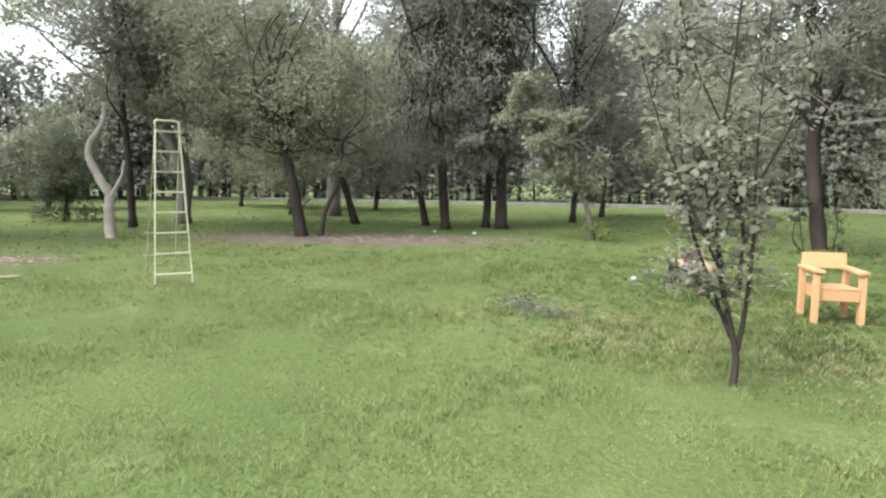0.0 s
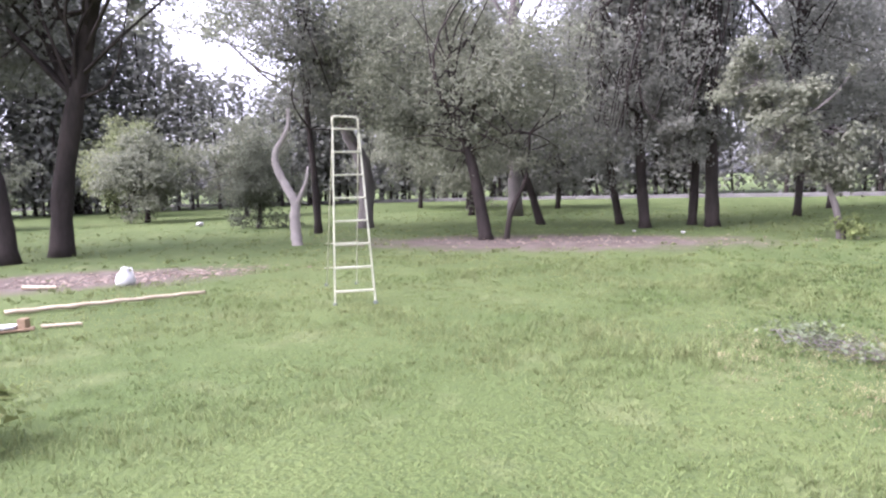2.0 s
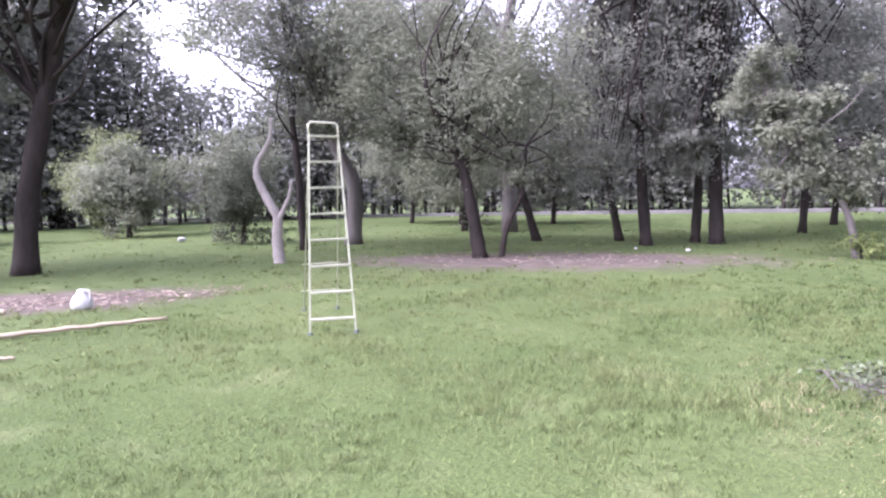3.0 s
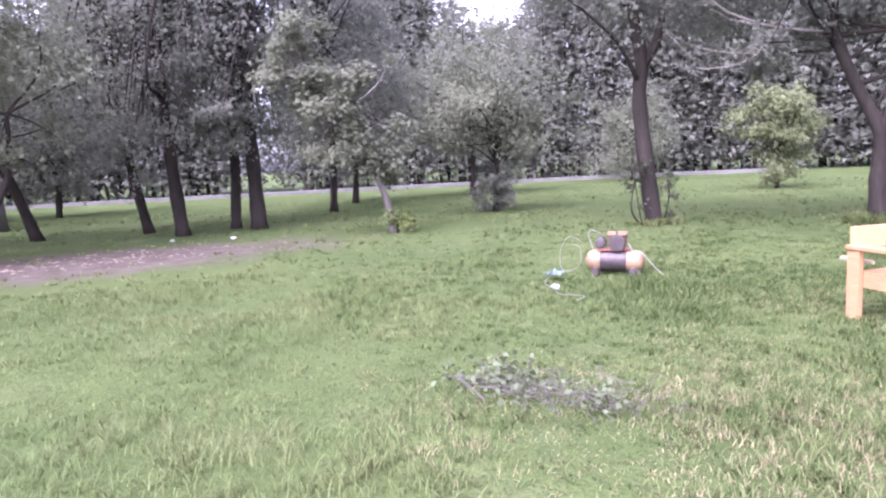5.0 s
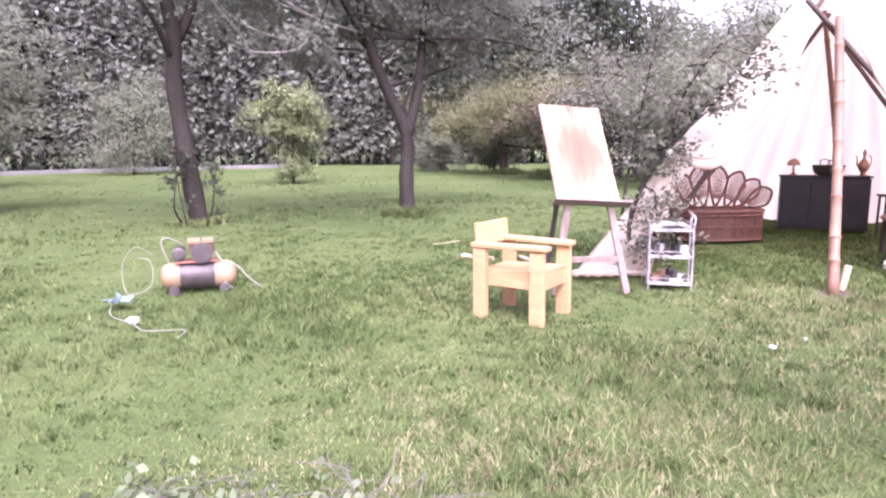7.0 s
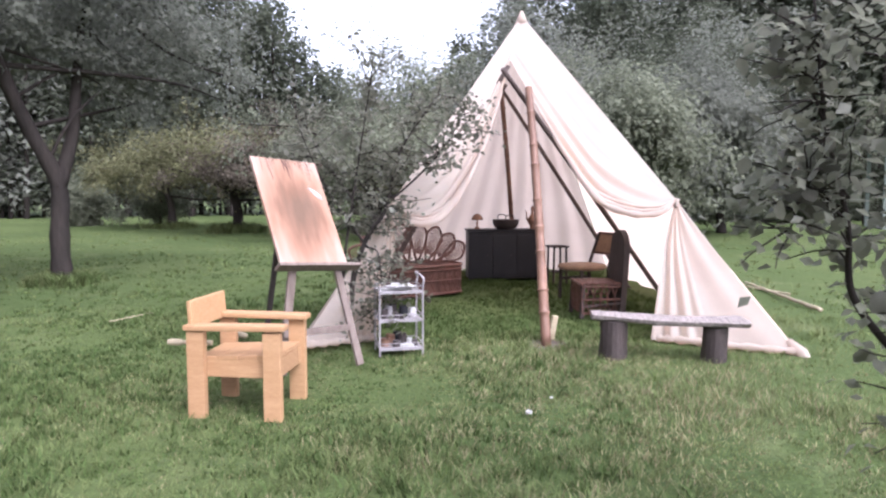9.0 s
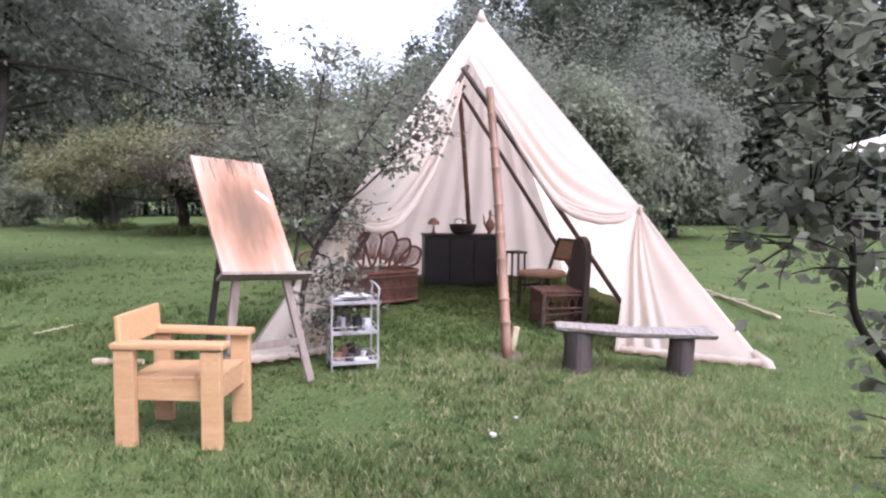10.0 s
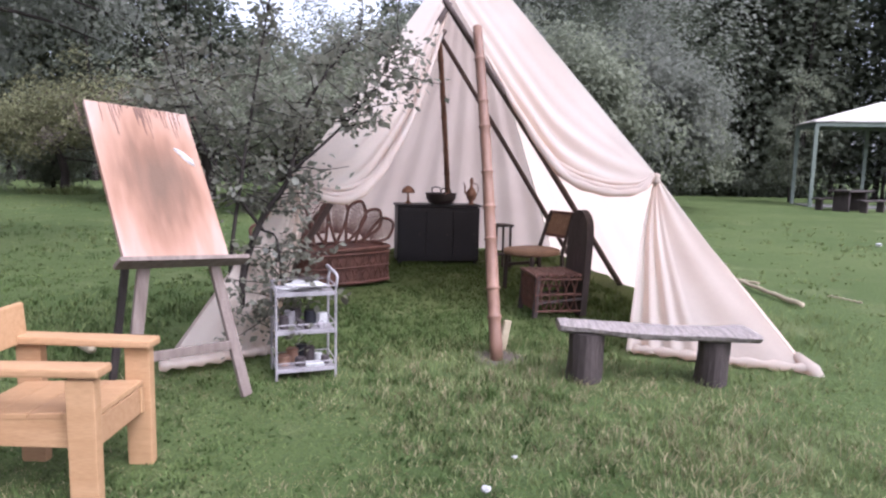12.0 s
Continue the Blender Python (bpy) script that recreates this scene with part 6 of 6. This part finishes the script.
leafy("sapling", 2.67, 5.30,
      [([(0, 0, -0.05), (0.02, 0.02, 0.25), (-0.05, 0.03, 0.55), (-0.12, 0.1, 1.0), (-0.15, 0.2, 1.7), (-0.05, 0.25, 2.6), (0, 0.25, 3.3)], 0.034),
       ([(0.02, 0.02, 0.25), (0.08, 0.04, 0.6), (0.10, 0.0, 1.2), (0.05, -0.1, 2.0), (0.1, -0.1, 3.1)], 0.024),
       ([(-0.03, 0.02, 0.4), (-0.18, 0.1, 0.8), (-0.32, 0.25, 1.3), (-0.4, 0.35, 1.9), (-0.45, 0.4, 2.5)], 0.02),
       ([(0.02, 0.02, 0.8), (0.10, 0.23, 1.1), (0.1, 0.27, 1.4), (0.1, 0.38, 1.8), (0.1, 0.45, 2.3)], 0.018),
       ([(0.1, 0.27, 1.5), (0.1, 0.38, 1.62), (0.11, 0.46, 1.5), (0.11, 0.5, 1.36)], 0.008),
       ([(0.1, 0.36, 1.75), (0.12, 0.44, 1.95), (0.14, 0.5, 2.1)], 0.008),
       ([(-0.1, 0.1, 0.9), (-0.3, -0.15, 1.4), (-0.45, -0.3, 2.0)], 0.016),
       ([(-0.1, 0.08, 0.9), (-0.42, 0, 1.5), (-0.72, -0.05, 2.2), (-0.9, -0.05, 2.8)], 0.014),
       ([(-0.05, 0.02, 0.5), (-0.25, 0, 0.75), (-0.42, 0, 0.95), (-0.5, 0, 0.85)], 0.009),
       ([(-0.1, 0.22, 2.1), (-0.4, 0.2, 2.7), (-0.55, 0.2, 3.3)], 0.011),
       ([(0.06, -0.05, 1.6), (0.32, -0.1, 2.2), (0.45, -0.1, 3.0)], 0.012)],
      (0.36, 2, 0.27), 21, 480, 0.078, M_LEAF_BIG, "slender multi-stemmed sapling with broad drooping leaves", "sapling", 0.7, more=2100)

# the small tree that hangs over the tent's edge
leafy("young_tree", 7.05, 8.05,
      [([(0, 0, -0.05), (-0.02, 0.0, 0.6), (0.05, -0.15, 1.1), (0.0, -0.35, 1.4), (0.1, -0.5, 2.0), (0.2, -0.9, 2.6)], 0.035),
       ([(0.0, 0.05, -0.05), (0.05, 0.1, 0.7), (0.1, 0.0, 1.5), (0.2, -0.1, 2.2), (0.3, -0.2, 2.9)], 0.022),
       ([(0.05, -0.15, 1.0), (0.0, 0.25, 1.6), (0.1, 0.5, 2.1)], 0.016),
       ([(0.0, -0.3, 1.4), (-0.1, -0.7, 1.75), (0.0, -1.0, 2.1), (0.15, -1.2, 2.5)], 0.014),
       ([(0.05, -0.15, 1.0), (-0.15, -0.28, 0.95), (-0.2, -0.32, 0.6), (-0.18, -0.34, 0.25)], 0.010),
       ([(0.1, 0.0, 1.5), (0.5, 0.4, 2.0), (0.8, 0.7, 2.5)], 0.014)],
      (0.42, 2, 0.55), 23, 260, 0.075, M_LEAF_BIG, "young tree with small leaves leaning over the tent edge", "tree", 0.6, more=4000)


# ---- things by the bare earth ----
def bucket_plant(x, y):
    b = thing("bucket", x, y, 0, "white plastic bucket with a leggy plant in it", "bucket")
    bm = bmesh.new()
    lathe(bm, [(0.115, 0), (0.12, 0.01), (0.15, 0.26), (0.16, 0.265), (0.16, 0.285), (0.145, 0.285), (0.135, 0.24)], 22)
    part("pail", bm, M_WHITE, b, smooth=True)
    rng = np.random.default_rng(9)
    bm = bmesh.new()
    for k in range(16):
        a = rng.uniform(0, 6.3)
        t = rng.uniform(0.05, 0.22)
        rod(bm, [(0.03 * math.cos(a), 0.03 * math.sin(a), 0.22), (t * 0.5 * math.cos(a), t * 0.5 * math.sin(a), 0.55), (t * math.cos(a), t * math.sin(a), rng.uniform(0.75, 1.0))], [0.012, 0.014, 0.003], 5)
    part("plant", bm, M_LEAF_GREY, b, "upright dull green stalks")


bucket_plant(-11.25, 9.2)


def drum(x, y):
    b = thing("water_drum", x, y, 8, "pale bleached plastic drum lying under the trees", "drum")
    bm = bmesh.new()
    lathe(bm, [(0.26, -0.42), (0.30, -0.40), (0.31, -0.2), (0.325, -0.19), (0.31, -0.16), (0.31, 0.16), (0.325, 0.19), (0.31, 0.2), (0.30, 0.40), (0.26, 0.42)], 24)
    bmesh.ops.transform(bm, matrix=pose(0, 0, 0.31, 0, 90, 0), verts=bm.verts[:])
    part("body", bm, M_TANK, b, smooth=True)
    bm = bmesh.new()
    lathe(bm, [(0.05, 0), (0.055, 0.01), (0.05, 0.03)], 14)
    bmesh.ops.transform(bm, matrix=pose(0.42, 0, 0.45, 0, 90, 0), verts=bm.verts[:])
    part("bung", bm, M_WHITE, b)
    c = thing("crate", x - 0.85, y - 0.1, -5, "low pale slatted crate beside a drum", "crate")
    for z in (0.05, 0.17, 0.29):
        for sy in (-1, 1):
            bm = bmesh.new()
            box(bm, (0.7, 0.025, 0.085), (0, sy * 0.24, z), None, 0.005)
            part("slat", bm, M_GREYWOOD, c)
    for sx in (-1, 1):
        bm = bmesh.new()
        box(bm, (0.025, 0.46, 0.33), (sx * 0.34, 0, 0.17), None, 0.005)
        part("end_board", bm, M_GREYWOOD, c)


drum(-15.2, 11.7)


def white_jug(x, y):
    b = thing("water_jug", x, y, 0, "small white rounded plastic jug on bare earth", "jug")
    bm = bmesh.new()
    lathe(bm, [(0.12, 0), (0.155, 0.02), (0.165, 0.10), (0.13, 0.19), (0.07, 0.25), (0.06, 0.30), (0.045, 0.31)], 20)
    part("body", bm, M_WHITE, b, smooth=True)
    bm = bmesh.new()
    rod(bm, curve_pts([(0.055, 0, 0.27), (0.14, 0, 0.30), (0.17, 0, 0.2), (0.15, 0, 0.12)], 5), 0.013, 7)
    part("handle", bm, M_WHITE, b, smooth=True)


white_jug(-8.95, 10.35)


def lying_pole(a, b, r, material, label, name="bamboo_pole"):
    a, b = Vector((*a, r + 0.01)), Vector((*b, r + 0.01))
    n = 22
    bm = bmesh.new()
    rod(bm, [a.lerp(b, i / n) + Vector((0, 0, 0.006 * math.sin(i * 1.7))) for i in range(n + 1)], [r * (1 - 0.25 * i / n) * (1.15 if i % 5 == 2 else 1) for i in range(n + 1)], 8)
    tagged(part(name, bm, material, None, smooth=True), label, "pole")


lying_pole((-8.5, 7.83), (-6.84, 9.76), 0.035, M_BAMBOO_PALE, "long pale bamboo pole lying in the grass")
lying_pole((-6.9, 5.0), (-6.2, 5.4), 0.028, M_BAMBOO_PALE, "short pale stick lying in the grass", "stick")
lying_pole((-10.4, 9.6), (-9.8, 9.75), 0.035, M_BAMBOO_PALE, "short pale stick on bare earth", "stick")
lying_pole((8.43, 2.25), (11.1, 1.93), 0.03, M_BAMBOO_PALE, "pale bamboo pole lying beside the tent")
lying_pole((9.84, 1.87), (10.9, 2.2), 0.018, M_BAMBOO_PALE, "thin pale bamboo pole lying beside the tent")
lying_pole((8.62, 1.36), (9.06, 1.46), 0.012, M_BAMBOO_PALE, "thin pale stick on the lawn by the tent", "stick")
lying_pole((6.95, 9.15), (7.3, 9.45), 0.03, M_BAMBOO_PALE, "pale bamboo peg pole lying behind the chair")
lying_pole((7.9, 11.0), (8.5, 10.75), 0.008, M_BAMBOO_PALE, "thin dry stick on the lawn", "stick")


def panel_tray():
    c = thing("board_stack", -7.72, 6.95, 42, "whitewashed boards lying on tan planks in the grass", "boards")
    for k, (at, size, turn) in enumerate((((0.05, -0.08, 0.022), (0.98, 0.13, 0.026), 2), ((0.02, 0.07, 0.02), (0.9, 0.12, 0.024), -1))):
        bm = bmesh.new()
        box(bm, size, at, pose(0, 0, 0, 0, 0, turn), 0.005)
        part("plank", bm, M_ORANGE, c, "tan weathered plank")
    bm = bmesh.new()
    shape = [(-0.50, -0.16), (0.34, -0.13), (0.38, -0.02), (0.30, 0.10), (-0.46, 0.13)]
    lo = [bm.verts.new((x, y, 0.048 + 0.012 * x)) for x, y in shape]
    hi = [bm.verts.new((x, y, 0.068 + 0.012 * x)) for x, y in shape]
    bm.faces.new(hi)
    bm.faces.new(lo[::-1])
    for k in range(5):
        bm.faces.new((lo[k], lo[(k + 1) % 5], hi[(k + 1) % 5], hi[k]))
    part("board", bm, M_WHITE, c, "split white painted board")
    bm = bmesh.new()
    box(bm, (0.62, 0.10, 0.024), (-0.20, 0.24, 0.03), pose(0, 0, 0, 3, 0, 5), 0.005)
    part("board", bm, M_PAPER, c)
    bm = bmesh.new()
    box(bm, (0.24, 0.09, 0.03), (-0.28, 0.17, 0.085), pose(0, 0, 0, 0, 0, 12), 0.006)
    part("offcut", bm, M_PAPER, c)
    b = thing("wood_block", -7.36, 7.2, 20, "small orange wooden block beside the boards", "block")
    bm = bmesh.new()
    box(bm, (0.10, 0.10, 0.16), (0, 0, 0.07), None, 0.012)
    part("block", bm, M_ORANGE, b)
    lying_pole((-7.2, 7.3), (-6.85, 7.55), 0.025, M_BAMBOO_PALE, "short pale offcut in the grass", "stick")


panel_tray()


def debris():
    rng = np.random.default_rng(19)
    for name, n, cx, cy, sx, sy, a, size, label in (("wood_chips", 420, -9.9, 10.9, 1.6, 0.45, 0.6, 0.06, "pale wood chips scattered on bare earth"),
                                                    ("wood_chips", 260, -3.0, 18.4, 2.6, 0.8, 0.05, 0.05, "pale litter scattered on bare earth")):
        u, v = rng.normal(0, sx, n), rng.normal(0, sy, n)
        pts = np.stack([cx + u * math.cos(a) - v * math.sin(a), cy + u * math.sin(a) + v * math.cos(a), np.full(n, 0.02)], -1)
        pts[:, 2] += [height(a0, b0) for a0, b0 in pts[:, :2]]
        t = rng.uniform(0, 6.3, n)
        d, s = np.stack([np.cos(t), np.sin(t), rng.normal(0, 0.15, n)], -1), np.stack([-np.sin(t), np.cos(t), rng.normal(0, 0.15, n)], -1)
        L = size * rng.uniform(0.4, 2.4, n)[:, None]
        W = size * rng.uniform(0.15, 0.5, n)[:, None]
        up = np.array([0, 0, 0.012])
        P = np.stack([pts - d * L / 2 - s * W / 2, pts + d * L / 2 - s * W / 2, pts + d * L / 2 + s * W / 2, pts - d * L / 2 + s * W / 2], 1)
        P = np.concatenate([P, P + up], 1)
        i = np.arange(n)[:, None] * 8
        F = np.concatenate([i + np.array(q) for q in ([4, 5, 6, 7], [0, 1, 5, 4], [1, 2, 6, 5], [2, 3, 7, 6], [3, 0, 4, 7])], 0)
        me = set_mesh(name, P.reshape(-1, 3), F)
        me.materials.append(M_CHIP)
        tagged(new(name, me), label, "debris", kind="stuff")


debris()


def crumpled(x, y, r, seed, label, material=None):
    rng = np.random.default_rng(seed)
    bm = bmesh.new()
    bmesh.ops.create_icosphere(bm, subdivisions=2, radius=r)
    for v in bm.verts:
        v.co *= 1 + rng.normal(0, 0.16)
        v.co.z *= 0.6
    ob = part("paper_scrap", bm, material or M_PAPER)
    ob.matrix_basis = pose(x, y, height(x, y) + r * 0.55 + 0.02, 0, 0, seed * 40)
    tagged(ob, label, "paper", "paper scraps")


for i, (x, y, r) in enumerate([(4.68, 6.55, 0.024), (5.01, 6.33, 0.014), (-18.9, 24.4, 0.16), (0.1, 20.4, 0.06), (-1.2, 21.0, 0.05), (-14.3, 11.9, 0.10), (14.2, -3.6, 0.06), (13.9, -4.1, 0.05), (3.1, 11.3, 0.05)]):
    crumpled(x, y, r, i, "crumpled white paper scrap lying in the grass")


# low weed beside the walk
tree(-4.3, 4.45, [(0, 0, -0.02), (0, 0, 0.25)], 0.015, [(-0.1, 0, 0.20, 0.22, 0.22, 0.17)], 110, 0.12, M_LEAF_YELLOW, M_BARK, 90, "low bright green leafy weed in the lawn", "weed", "weed")


# ---- open shelter and picnic table beyond the tent ----
def shelter():
    c = thing("shelter", 29.33, -16.14, -20, "open shelter with a cream hipped roof on thin posts", "shelter")
    s, q, h = 1.4, 3.0, 3.65
    for px, py in ((-s, q), (s, q), (-s, -q), (s, -q), (s, 0)):
        bm = bmesh.new()
        beam(bm, (px, py, -0.05), (px, py, h), 0.15, 0.15, up=(1, 0, 0))
        part("post", bm, M_GREENPOST, c)
    ring = [(-s, q), (s, q), (s, -q), (-s, -q)]
    for k in range(4):
        bm = bmesh.new()
        beam(bm, (*ring[k], h), (*ring[(k + 1) % 4], h), 0.10, 0.2)
        part("eave_beam", bm, M_GREENPOST, c)
    e, g = s + 0.12, q + 0.12
    lo, up = [(-e, -g), (e, -g), (e, g), (-e, g)], (0, 0, h + 1.1)
    for k in range(4):
        bm = bmesh.new()
        p, r = lo[k], lo[(k + 1) % 4]
        v = [bm.verts.new((*p, h + 0.15)), bm.verts.new((*r, h + 0.15)), bm.verts.new(up)]
        w = [bm.verts.new((*p, h + 0.10)), bm.verts.new((*r, h + 0.10)), bm.verts.new((0, 0, h + 1.04))]
        bm.faces.new(v)
        bm.faces.new(w[::-1])
        for i in range(3):
            bm.faces.new((v[i], w[i], w[(i + 1) % 3], v[(i + 1) % 3]))
        part("roof_panel", bm, M_ROOF, c)
    bm = bmesh.new()
    box(bm, (2 * s, 2 * q, 0.06), (0, 0, 0.01), None, 0.01)
    part("floor_slab", bm, M_CONC, c)


shelter()


def picnic_table(x, y, turn):
    c = thing("picnic_table", x, y, turn, "dark wooden picnic table with two benches", "table")
    bm = bmesh.new()
    box(bm, (2.2, 0.85, 0.07), (0, 0, 0.82), None, 0.01)
    part("tabletop", bm, M_DARKWOOD, c)
    for sx in (-1, 1):
        bm = bmesh.new()
        box(bm, (0.12, 0.6, 0.82), (sx * 0.75, 0, 0.39), None, 0.01)
        part("table_leg", bm, M_DARKWOOD, c)
    for sy in (-1, 1):
        bm = bmesh.new()
        box(bm, (2.2, 0.32, 0.07), (0, sy * 0.85, 0.46), None, 0.01)
        b = part("bench", bm, M_DARKWOOD, c)
        for sx in (-1, 1):
            bm = bmesh.new()
            box(bm, (0.12, 0.26, 0.45), (sx * 0.75, sy * 0.85, 0.21), None, 0.01)
            part("bench_leg", bm, M_DARKWOOD, b)


picnic_table(26.5, -12.75, -62)
